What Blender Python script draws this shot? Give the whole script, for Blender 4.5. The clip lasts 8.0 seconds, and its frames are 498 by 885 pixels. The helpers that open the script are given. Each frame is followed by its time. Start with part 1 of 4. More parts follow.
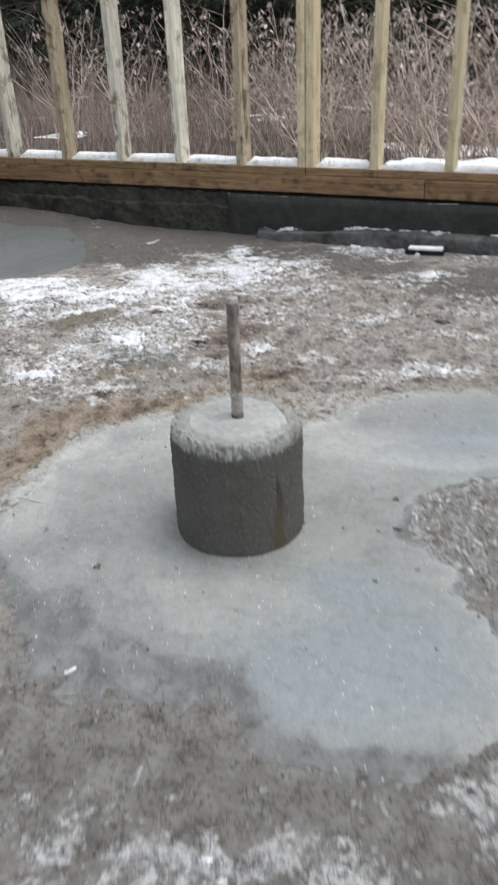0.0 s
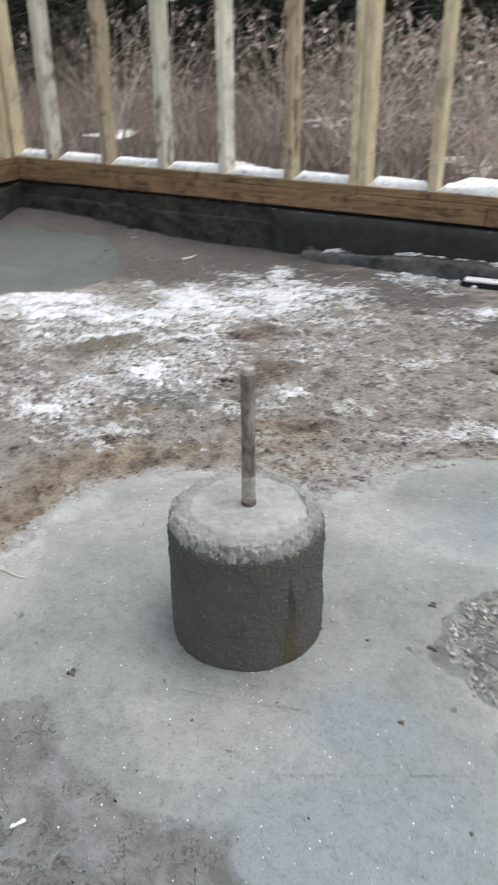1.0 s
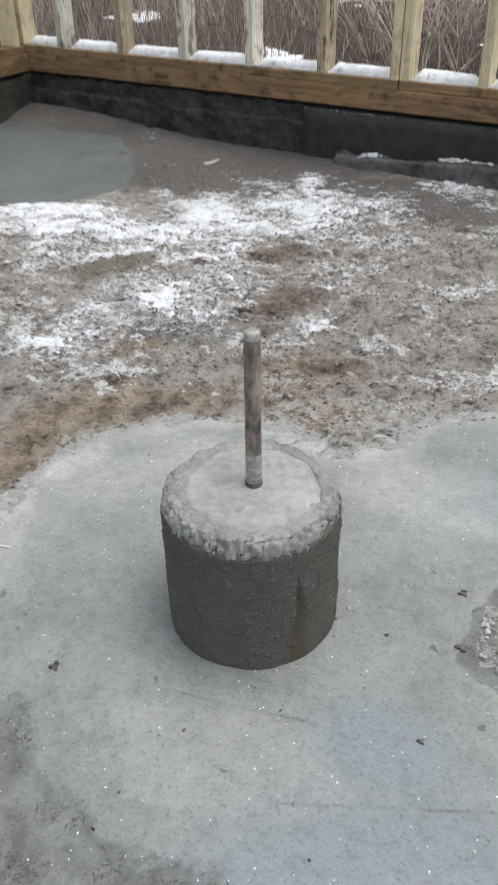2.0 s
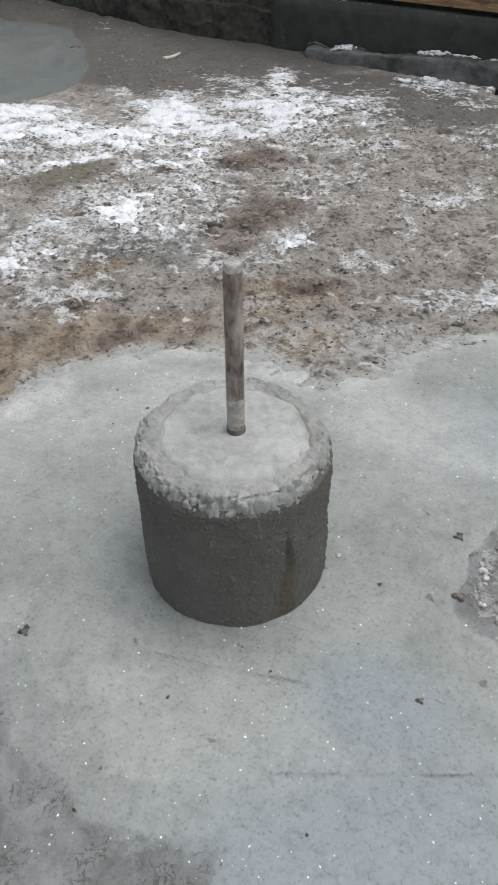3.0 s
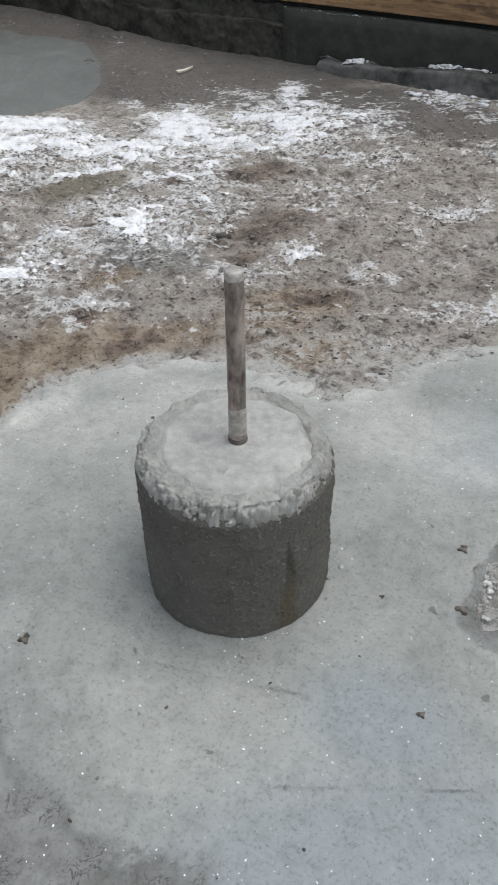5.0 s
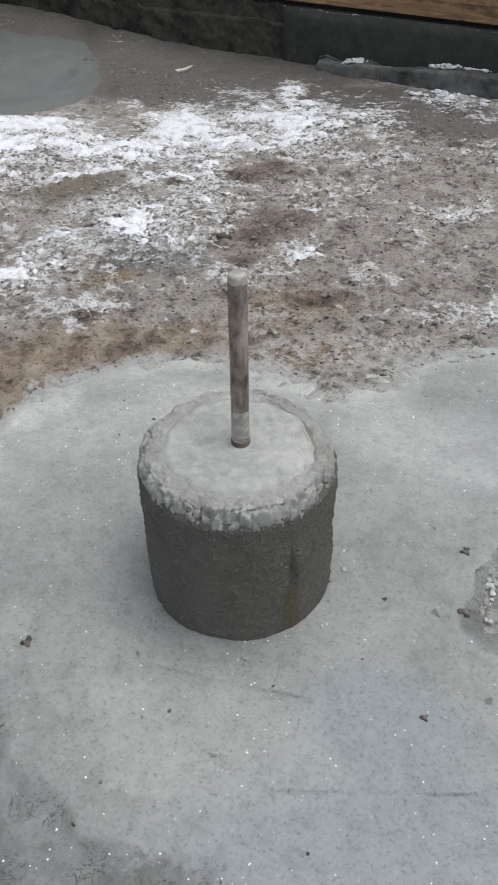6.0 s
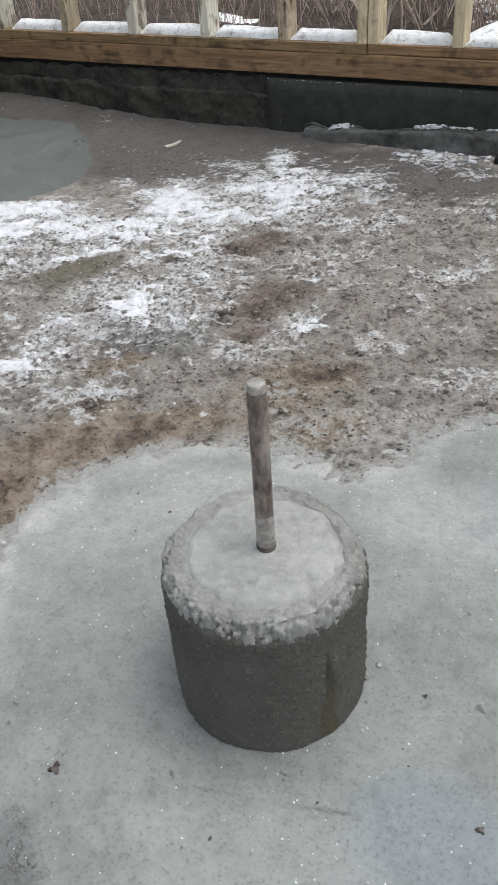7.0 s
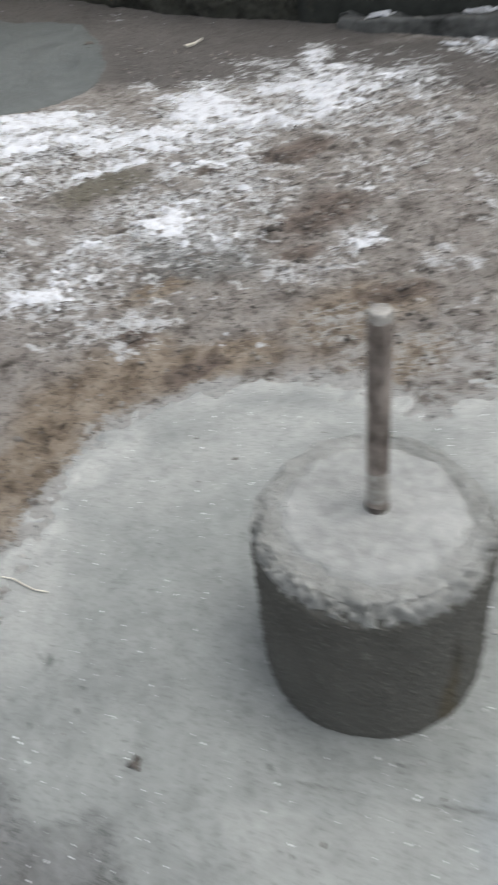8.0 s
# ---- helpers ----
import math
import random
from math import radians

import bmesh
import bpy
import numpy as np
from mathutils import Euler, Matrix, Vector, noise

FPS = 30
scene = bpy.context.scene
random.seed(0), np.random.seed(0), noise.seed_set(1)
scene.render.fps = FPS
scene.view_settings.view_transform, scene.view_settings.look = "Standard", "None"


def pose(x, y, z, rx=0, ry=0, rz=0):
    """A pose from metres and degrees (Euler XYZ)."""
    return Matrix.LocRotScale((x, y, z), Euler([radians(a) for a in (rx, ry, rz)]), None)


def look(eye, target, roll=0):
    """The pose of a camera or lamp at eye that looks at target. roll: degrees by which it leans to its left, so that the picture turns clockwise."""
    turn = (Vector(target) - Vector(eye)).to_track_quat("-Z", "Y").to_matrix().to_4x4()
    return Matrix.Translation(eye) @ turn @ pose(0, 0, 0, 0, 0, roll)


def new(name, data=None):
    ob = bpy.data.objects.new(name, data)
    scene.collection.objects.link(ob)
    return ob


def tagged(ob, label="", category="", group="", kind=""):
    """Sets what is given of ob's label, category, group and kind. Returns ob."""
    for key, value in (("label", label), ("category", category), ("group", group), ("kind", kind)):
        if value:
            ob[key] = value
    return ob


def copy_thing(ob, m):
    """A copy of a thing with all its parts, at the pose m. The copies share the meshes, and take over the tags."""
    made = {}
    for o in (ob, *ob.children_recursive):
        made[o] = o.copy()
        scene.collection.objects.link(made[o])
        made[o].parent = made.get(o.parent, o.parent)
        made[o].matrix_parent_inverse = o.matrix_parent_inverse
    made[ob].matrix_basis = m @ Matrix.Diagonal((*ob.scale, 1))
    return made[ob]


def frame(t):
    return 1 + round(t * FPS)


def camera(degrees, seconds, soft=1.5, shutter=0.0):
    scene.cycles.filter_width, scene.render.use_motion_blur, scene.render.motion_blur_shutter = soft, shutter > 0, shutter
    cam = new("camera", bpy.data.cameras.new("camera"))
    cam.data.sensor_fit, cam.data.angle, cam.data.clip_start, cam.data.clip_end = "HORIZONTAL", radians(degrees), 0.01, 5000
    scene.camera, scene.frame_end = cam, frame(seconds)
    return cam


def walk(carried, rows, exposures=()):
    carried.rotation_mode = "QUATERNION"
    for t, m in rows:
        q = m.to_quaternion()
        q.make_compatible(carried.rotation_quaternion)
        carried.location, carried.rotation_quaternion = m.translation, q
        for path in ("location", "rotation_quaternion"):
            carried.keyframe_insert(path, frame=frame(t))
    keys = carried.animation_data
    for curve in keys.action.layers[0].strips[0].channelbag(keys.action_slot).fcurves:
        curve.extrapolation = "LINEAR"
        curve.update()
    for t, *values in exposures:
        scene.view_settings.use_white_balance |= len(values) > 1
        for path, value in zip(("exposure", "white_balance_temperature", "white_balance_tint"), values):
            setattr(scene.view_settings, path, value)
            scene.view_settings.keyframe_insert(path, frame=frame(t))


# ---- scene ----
# A concrete pier on a muddy building plot, inside a stud wall on a low concrete footing; brush and woods behind.
cam = camera(34.9, 8.0, soft=1.5, shutter=0.6)
PATH = [
    (0, (0.171, 0.02, 1.119), (-0.591, 1.612, 0.18), -2.4),
    (0.5, (0.073, 0.19, 1.133), (-0.711, 1.795, 0.232), -0.4),
    (1, (0.067, 0.365, 1.142), (-0.786, 1.91, 0.202), -0.5),
    (1.2, (0.084, 0.42, 1.159), (-0.823, 1.909, 0.179), 0.1),
    (2.3, (-0.076, 0.667, 1.117), (-0.888, 2.044, -0.086), -0.4),
    (2.5, (-0.101, 0.688, 1.104), (-0.804, 2.095, -0.131), 1.6),
    (3, (-0.111, 0.727, 1.104), (-0.832, 2.031, -0.231), -0.6),
    (3.5, (-0.104, 0.738, 1.104), (-0.854, 2.046, -0.21), -0.5),
    (4, (-0.095, 0.735, 1.102), (-0.859, 2.049, -0.199), -1.1),
    (4.5, (-0.093, 0.73, 1.102), (-0.866, 2.053, -0.185), -1.0),
    (4.7, (-0.094, 0.733, 1.097), (-0.857, 2.041, -0.21), -1.0),
    (6, (-0.106, 0.737, 1.102), (-0.858, 2.043, -0.212), -0.8),
    (6.3, (-0.115, 0.744, 1.101), (-0.883, 2.053, -0.202), -1.3),
    (6.5, (-0.142, 0.771, 1.103), (-0.882, 2.16, -0.131), -0.8),
    (7, (-0.171, 0.796, 1.144), (-0.962, 2.168, -0.077), -4.4),
    (7.5, (-0.236, 0.83, 1.116), (-0.939, 2.204, -0.156), -3.1),
    (7.7, (-0.279, 0.85, 1.076), (-0.967, 2.181, -0.248), -3.3),
    (8, (-0.361, 0.899, 1.044), (-1.134, 2.14, -0.32), -7.5),
]
walk(cam, [(t, look(eye, target, roll)) for t, eye, target, roll in PATH], exposures=[(0, 0.62, 6400, 7), (1.2, 0.62, 6400, 7), (2.4, 0.53, 6400, 7), (8, 0.46, 6400, 7)])

# ---- light: an overcast winter day ----
SUN_ELEVATION, SUN_AZIMUTH = 70.0, 60.0      # degrees; azimuth from +y towards +x
world = bpy.data.worlds.new("overcast")
scene.world = world
world.use_nodes = True
wn = world.node_tree.nodes
sky = wn.new("ShaderNodeTexSky")
sky.sky_type = "NISHITA"
sky.sun_disc = False
sky.sun_elevation = radians(SUN_ELEVATION)
sky.sun_rotation = radians(SUN_AZIMUTH)
sky.dust_density, sky.ozone_density = 4.0, 1.0
soften = wn.new("ShaderNodeHueSaturation")
soften.inputs["Saturation"].default_value = 0.38
world.node_tree.links.new(sky.outputs[0], soften.inputs["Color"])
world.node_tree.links.new(soften.outputs[0], wn["Background"].inputs[0])
wn["Background"].inputs[1].default_value = 0.15
sun = new("sun", bpy.data.lights.new("sun", "SUN"))
sun.data.energy, sun.data.angle, sun.data.color = 0.7, radians(70), (1.0, 0.98, 0.95)
az, el = radians(SUN_AZIMUTH), radians(SUN_ELEVATION)
toward = Vector((math.sin(az) * math.cos(el), math.cos(az) * math.cos(el), math.sin(el)))
sun.matrix_world = look(toward * 20, (0, 0, 0))


# ---- materials ----
def material(name, rough=0.8, metal=0.0, spec=0.4):
    mat = bpy.data.materials.new(name)
    mat.use_nodes = True
    b = mat.node_tree.nodes["Principled BSDF"]
    b.inputs["Roughness"].default_value = rough
    b.inputs["Metallic"].default_value = metal
    b.inputs["Specular IOR Level"].default_value = spec
    return mat, mat.node_tree, b


def coords(nt, kind="Object", scale=(1, 1, 1)):
    tc = nt.nodes.new("ShaderNodeTexCoord")
    mp = nt.nodes.new("ShaderNodeMapping")
    mp.inputs["Scale"].default_value = scale
    nt.links.new(tc.outputs[kind], mp.inputs[0])
    return mp.outputs[0]


def noise_tex(nt, vec, scale, detail=6.0, rough=0.6, distort=0.0):
    n = nt.nodes.new("ShaderNodeTexNoise")
    n.inputs["Scale"].default_value = scale
    n.inputs["Detail"].default_value = detail
    n.inputs["Roughness"].default_value = rough
    n.inputs["Distortion"].default_value = distort
    nt.links.new(vec, n.inputs["Vector"])
    return n.outputs["Fac"]


def ramp(nt, fac, stops):
    r = nt.nodes.new("ShaderNodeValToRGB")
    els = r.color_ramp.elements
    while len(els) < len(stops):
        els.new(0.5)
    for e, (p, c) in zip(els, stops):
        e.position = p
        e.color = (*c, 1) if len(c) == 3 else c
    nt.links.new(fac, r.inputs[0])
    return r.outputs[0]


def grey(v):
    return (v, v, v)


def mix(nt, fac, a, b, mode="MIX"):
    n = nt.nodes.new("ShaderNodeMix")
    n.data_type, n.blend_type = "RGBA", mode
    for sock, val in ((n.inputs[0], fac), (n.inputs[6], a), (n.inputs[7], b)):
        if isinstance(val, (int, float)):
            sock.default_value = val
        elif isinstance(val, tuple):
            sock.default_value = (*val, 1)
        else:
            nt.links.new(val, sock)
    return n.outputs[2]


def calc(nt, op, a, b=0.0):
    n = nt.nodes.new("ShaderNodeMath")
    n.operation = op
    for sock, val in ((n.inputs[0], a), (n.inputs[1], b)):
        if isinstance(val, (int, float)):
            sock.default_value = val
        else:
            nt.links.new(val, sock)
    return n.outputs[0]


def attr(nt, name):
    n = nt.nodes.new("ShaderNodeAttribute")
    n.attribute_name = name
    return n.outputs["Fac"]


def bump(nt, b, height, strength=0.5, dist=0.01):
    n = nt.nodes.new("ShaderNodeBump")
    n.inputs["Strength"].default_value = strength
    n.inputs["Distance"].default_value = dist
    nt.links.new(height, n.inputs["Height"])
    nt.links.new(n.outputs[0], b.inputs["Normal"])


def soil_material():
    mat, nt, b = material("muddy_soil", 0.75)
    v = coords(nt)
    big, mid = noise_tex(nt, v, 2.3, 4), noise_tex(nt, v, 13, 7, 0.7, 0.3)
    fine, lace = noise_tex(nt, v, 85, 6, 0.75), noise_tex(nt, v, 34, 9, 0.82)
    col = ramp(nt, mid, [(0.33, (0.130, 0.110, 0.094)), (0.46, (0.365, 0.326, 0.292)), (0.62, (0.51, 0.47, 0.432))])
    col = mix(nt, calc(nt, "MULTIPLY", attr(nt, "smooth"), 0.85), col, ramp(nt, big, [(0.3, (0.112, 0.101, 0.092)), (0.7, (0.180, 0.164, 0.152))]))
    col = mix(nt, attr(nt, "tan"), col, ramp(nt, mid, [(0.34, (0.115, 0.080, 0.050)), (0.48, (0.32, 0.245, 0.172)), (0.66, (0.50, 0.412, 0.318))]))
    col = mix(nt, attr(nt, "dark"), col, ramp(nt, mid, [(0.34, (0.060, 0.044, 0.036)), (0.62, (0.28, 0.215, 0.175))]))
    col = mix(nt, attr(nt, "litter"), col, ramp(nt, mid, [(0.35, (0.035, 0.026, 0.021)), (0.62, (0.13, 0.10, 0.082))]))
    col = mix(nt, attr(nt, "olive"), col, (0.20, 0.180, 0.130))
    col = mix(nt, attr(nt, "film"), col, ramp(nt, mid, [(0.35, (0.20, 0.190, 0.174)), (0.60, (0.35, 0.343, 0.325))]))
    dust = calc(nt, "ADD", attr(nt, "dust"), calc(nt, "MULTIPLY", calc(nt, "SUBTRACT", lace, 0.5), 3.6))
    dust = calc(nt, "MULTIPLY", ramp(nt, dust, [(0.40, grey(0)), (0.62, grey(1))]), ramp(nt, attr(nt, "dust"), [(0.02, grey(0)), (0.25, grey(0.95))]))
    # frozen crumbs whiten the clods
    lacy = calc(nt, "ADD", calc(nt, "MULTIPLY", lace, 0.75), calc(nt, "MULTIPLY", fine, 0.25))
    cut = calc(nt, "SUBTRACT", lacy, calc(nt, "MULTIPLY", calc(nt, "SUBTRACT", 1.0, attr(nt, "frost")), 0.20))
    col = mix(nt, ramp(nt, cut, [(0.465, grey(0)), (0.555, grey(0.95))]), col, (0.80, 0.80, 0.80))
    specks = ramp(nt, fine, [(0.35, grey(0.22)), (0.475, grey(1))])
    col = mix(nt, 0.85, col, specks, "MULTIPLY")
    # crevice shade painted into the low spots, weaker on smooth mud and film
    crevice = mix(nt, calc(nt, "MULTIPLY", calc(nt, "MAXIMUM", attr(nt, "smooth"), attr(nt, "film")), 0.75), ramp(nt, lace, [(0.37, grey(0.16)), (0.455, grey(1))]), (1.0, 1.0, 1.0))
    col = mix(nt, 0.9, col, crevice, "MULTIPLY")
    wig = noise_tex(nt, v, 27, 6, 0.66, 1.2)
    line = ramp(nt, calc(nt, "ABSOLUTE", calc(nt, "SUBTRACT", wig, 0.5)), [(0.006, grey(1)), (0.030, grey(0))])
    crack = calc(nt, "MULTIPLY", calc(nt, "MULTIPLY", line, attr(nt, "film")), ramp(nt, noise_tex(nt, v, 17, 3, 0.6), [(0.42, grey(0)), (0.54, grey(0.85))]))
    col = mix(nt, crack, col, (0.045, 0.040, 0.035))
    # cement dust dried on the soil beside the spill
    col = mix(nt, dust, col, ramp(nt, fine, [(0.33, (0.30, 0.294, 0.276)), (0.5, (0.56, 0.55, 0.525))]))
    nt.links.new(col, b.inputs["Base Color"])
    nt.links.new(ramp(nt, big, [(0.3, grey(0.55)), (0.7, grey(0.9))]), b.inputs["Roughness"])
    bump(nt, b, calc(nt, "ADD", calc(nt, "MULTIPLY", lace, 1.2), calc(nt, "MULTIPLY", fine, 0.5)), 1.0, 0.016)
    return mat


def slurry_material(name, dark, light, pale, rough):
    mat, nt, b = material(name, rough)
    v = coords(nt)
    big, mid, fine = noise_tex(nt, v, 2.1, 5, 0.6, 0.8), noise_tex(nt, v, 9, 8, 0.68, 1.2), noise_tex(nt, v, 170, 4, 0.7)
    lace = noise_tex(nt, v, 42, 8, 0.75, 0.4)
    col = ramp(nt, calc(nt, "ADD", calc(nt, "MULTIPLY", big, 0.5), calc(nt, "MULTIPLY", mid, 0.5)), [(0.40, dark), (0.51, light), (0.60, tuple(c * 1.15 for c in light))])
    col = mix(nt, calc(nt, "MULTIPLY", attr(nt, "pale"), 0.9), col, pale)
    col = mix(nt, calc(nt, "MULTIPLY", attr(nt, "blue"), 0.75), col, (0.215, 0.238, 0.258))
    thin = calc(nt, "ADD", attr(nt, "thin"), calc(nt, "MULTIPLY", calc(nt, "SUBTRACT", lace, 0.5), 1.6))
    worn = calc(nt, "MULTIPLY", ramp(nt, thin, [(0.35, grey(0)), (0.62, grey(1))]), ramp(nt, attr(nt, "thin"), [(0.02, grey(0)), (0.2, grey(1))]))
    col = mix(nt, worn, col, ramp(nt, mid, [(0.35, (0.115, 0.115, 0.110)), (0.62, (0.215, 0.220, 0.217))]))
    wig = noise_tex(nt, v, 30, 5, 0.62, 1.1)
    line = ramp(nt, calc(nt, "ABSOLUTE", calc(nt, "SUBTRACT", wig, 0.5)), [(0.004, grey(1)), (0.022, grey(0))])
    crack = calc(nt, "MULTIPLY", calc(nt, "MULTIPLY", line, ramp(nt, noise_tex(nt, v, 21, 3, 0.6), [(0.46, grey(0)), (0.56, grey(1))])), ramp(nt, calc(nt, "ADD", attr(nt, "thin"), calc(nt, "MULTIPLY", calc(nt, "SUBTRACT", mid, 0.5), 0.8)), [(0.16, grey(0)), (0.45, grey(1))]))
    col = mix(nt, calc(nt, "MULTIPLY", crack, 0.8), col, (0.05, 0.05, 0.046))
    grit = ramp(nt, fine, [(0.30, grey(0.62)), (0.47, grey(1)), (0.62, grey(1)), (0.74, (1.35, 1.35, 1.35))])
    col = mix(nt, 1.0, col, grit, "MULTIPLY")
    mott = ramp(nt, lace, [(0.36, grey(0.84)), (0.5, grey(1)), (0.64, (1.08, 1.08, 1.08))])
    col = mix(nt, 0.9, col, mott, "MULTIPLY")
    pits = ramp(nt, noise_tex(nt, v, 26, 4, 0.6, 0.3), [(0.27, grey(0.35)), (0.32, grey(1))])
    col = mix(nt, 0.75, col, pits, "MULTIPLY")
    nt.links.new(col, b.inputs["Base Color"])
    nt.links.new(ramp(nt, mid, [(0.35, grey(rough - 0.12)), (0.65, grey(rough + 0.15))]), b.inputs["Roughness"])
    bump(nt, b, calc(nt, "ADD", calc(nt, "MULTIPLY", fine, 0.2), calc(nt, "ADD", mid, calc(nt, "SUBTRACT", calc(nt, "MULTIPLY", calc(nt, "MULTIPLY", lace, worn), 2.0), calc(nt, "MULTIPLY", crack, 1.2)))), 0.45, 0.010)
    return mat


def snow_material(name="old_snow", colour=(0.90, 0.91, 0.92)):
    mat, nt, b = material(name, 0.7, 0, 0.3)
    v = coords(nt)
    mid, fine = noise_tex(nt, v, 22, 6, 0.65), noise_tex(nt, v, 140, 4, 0.7)
    dirt = ramp(nt, calc(nt, "ADD", calc(nt, "MULTIPLY", mid, 0.6), calc(nt, "MULTIPLY", fine, 0.4)), [(0.37, tuple(c * f for c, f in zip(colour, (0.48, 0.45, 0.43)))), (0.50, colour)])
    nt.links.new(dirt, b.inputs["Base Color"])
    b.inputs["Subsurface Weight"].default_value = 0.0
    bump(nt, b, calc(nt, "ADD", mid, calc(nt, "MULTIPLY", fine, 0.5)), 0.6, 0.01)
    return mat


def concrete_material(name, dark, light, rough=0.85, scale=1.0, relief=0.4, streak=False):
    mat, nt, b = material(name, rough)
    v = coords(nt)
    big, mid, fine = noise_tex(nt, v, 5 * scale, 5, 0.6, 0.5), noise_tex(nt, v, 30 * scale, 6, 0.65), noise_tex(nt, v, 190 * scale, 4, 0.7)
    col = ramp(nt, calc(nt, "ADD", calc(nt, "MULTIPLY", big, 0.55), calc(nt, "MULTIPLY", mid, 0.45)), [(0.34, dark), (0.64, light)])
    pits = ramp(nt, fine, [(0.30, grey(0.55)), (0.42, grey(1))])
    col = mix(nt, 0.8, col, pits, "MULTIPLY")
    if streak:
        warts = ramp(nt, noise_tex(nt, v, 135, 1, 0.5), [(0.60, grey(0)), (0.68, grey(1))])
        col = mix(nt, calc(nt, "MULTIPLY", warts, 0.45), col, (0.23, 0.225, 0.20))
        mid = calc(nt, "ADD", mid, calc(nt, "MULTIPLY", warts, 0.9))
        col = mix(nt, calc(nt, "MULTIPLY", attr(nt, "rust"), 0.75), col, (0.080, 0.064, 0.036))
        col = mix(nt, calc(nt, "MULTIPLY", attr(nt, "damp"), 0.85), col, (0.036, 0.036, 0.031))
    nt.links.new(col, b.inputs["Base Color"])
    bump(nt, b, calc(nt, "ADD", mid, calc(nt, "MULTIPLY", fine, 0.5)), relief, 0.006)
    return mat


def wood_material(name, dark, light, stain, stain_amount, axis="z", rough=0.75):
    mat, nt, b = material(name, rough)
    stretch = {"z": (1, 1, 0.06), "x": (0.06, 1, 1), "y": (1, 0.06, 1)}[axis]
    tc = nt.nodes.new("ShaderNodeTexCoord")
    info = nt.nodes.new("ShaderNodeObjectInfo")
    shift = nt.nodes.new("ShaderNodeVectorMath")
    shift.operation = "ADD"
    far = nt.nodes.new("ShaderNodeVectorMath")
    far.operation = "SCALE"
    far.inputs[0].default_value = (7.3, 11.1, 5.7)
    nt.links.new(info.outputs["Random"], far.inputs["Scale"])
    nt.links.new(tc.outputs["Object"], shift.inputs[0])
    nt.links.new(far.outputs[0], shift.inputs[1])
    mp = nt.nodes.new("ShaderNodeMapping")
    mp.inputs["Scale"].default_value = stretch
    nt.links.new(shift.outputs[0], mp.inputs[0])
    grain = noise_tex(nt, mp.outputs[0], 95, 5, 0.6, 0.8)
    streaks = noise_tex(nt, mp.outputs[0], 26, 4, 0.6, 1.0)
    blot = noise_tex(nt, shift.outputs[0], 9, 5, 0.65, 0.6)
    col = ramp(nt, calc(nt, "ADD", calc(nt, "MULTIPLY", grain, 0.5), calc(nt, "MULTIPLY", streaks, 0.5)), [(0.35, dark), (0.62, light)])
    mask = ramp(nt, calc(nt, "ADD", calc(nt, "MULTIPLY", streaks, 0.5), calc(nt, "MULTIPLY", blot, 0.5)), [(0.51, grey(0)), (0.60, grey(stain_amount))])
    col = mix(nt, mask, col, stain)
    tint = nt.nodes.new("ShaderNodeHueSaturation")
    nt.links.new(calc(nt, "ADD", 0.82, calc(nt, "MULTIPLY", info.outputs["Random"], 0.3)), tint.inputs["Value"])
    nt.links.new(col, tint.inputs["Color"])
    knots = ramp(nt, noise_tex(nt, shift.outputs[0], 14, 2, 0.4), [(0.20, (0.30, 0.20, 0.12)), (0.27, grey(1))])
    nt.links.new(mix(nt, 0.8, tint.outputs[0], knots, "MULTIPLY"), b.inputs["Base Color"])
    bump(nt, b, calc(nt, "ADD", grain, streaks), 0.35, 0.004)
    return mat


def plain_material(name, a, bcol, scale, rough=0.8, metal=0.0, stretch=(1, 1, 1), island=False):
    mat, nt, b = material(name, rough, metal)
    v = coords(nt, "Object", stretch)
    col = ramp(nt, noise_tex(nt, v, scale, 5, 0.65), [(0.35, a), (0.65, bcol)])
    if island:
        g = nt.nodes.new("ShaderNodeNewGeometry")
        hs = nt.nodes.new("ShaderNodeHueSaturation")
        nt.links.new(calc(nt, "ADD", 0.6, calc(nt, "MULTIPLY", g.outputs["Random Per Island"], 0.8)), hs.inputs["Value"])
        nt.links.new(col, hs.inputs["Color"])
        col = hs.outputs[0]
    nt.links.new(col, b.inputs["Base Color"])
    bump(nt, b, noise_tex(nt, v, scale * 4, 4, 0.6), 0.3, 0.003)
    return mat


SOIL = soil_material()
SLURRY = slurry_material("cement_slurry", (0.192, 0.200, 0.193), (0.236, 0.244, 0.235), (0.41, 0.41, 0.39), 0.6)
WET = slurry_material("wet_cement", (0.106, 0.115, 0.111), (0.130, 0.139, 0.134), (0.160, 0.168, 0.163), 0.5)
SNOW = snow_material()
SNOW_OLD = snow_material("thin_dirty_snow", (0.70, 0.705, 0.73))
SHAFT = concrete_material("dark_formed_concrete", (0.072, 0.069, 0.060), (0.108, 0.104, 0.091), 0.75, 1.0, 0.8, True)
RIM = concrete_material("rough_broken_concrete", (0.20, 0.20, 0.188), (0.41, 0.41, 0.39), 0.9, 1.6, 1.0)
CAP = concrete_material("pale_mortar", (0.245, 0.247, 0.236), (0.46, 0.46, 0.44), 0.85, 2.0, 0.8)
FOOTING = concrete_material("dark_rough_footing", (0.005, 0.006, 0.0045), (0.085, 0.084, 0.068), 0.85, 2.6, 1.0)
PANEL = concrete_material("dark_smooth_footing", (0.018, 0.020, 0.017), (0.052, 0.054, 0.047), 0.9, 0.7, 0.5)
LEDGE = concrete_material("frosted_ledge_concrete", (0.020, 0.020, 0.019), (0.17, 0.17, 0.162), 0.9, 1.0, 0.8)
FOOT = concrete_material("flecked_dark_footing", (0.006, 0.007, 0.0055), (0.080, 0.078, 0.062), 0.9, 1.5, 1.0)
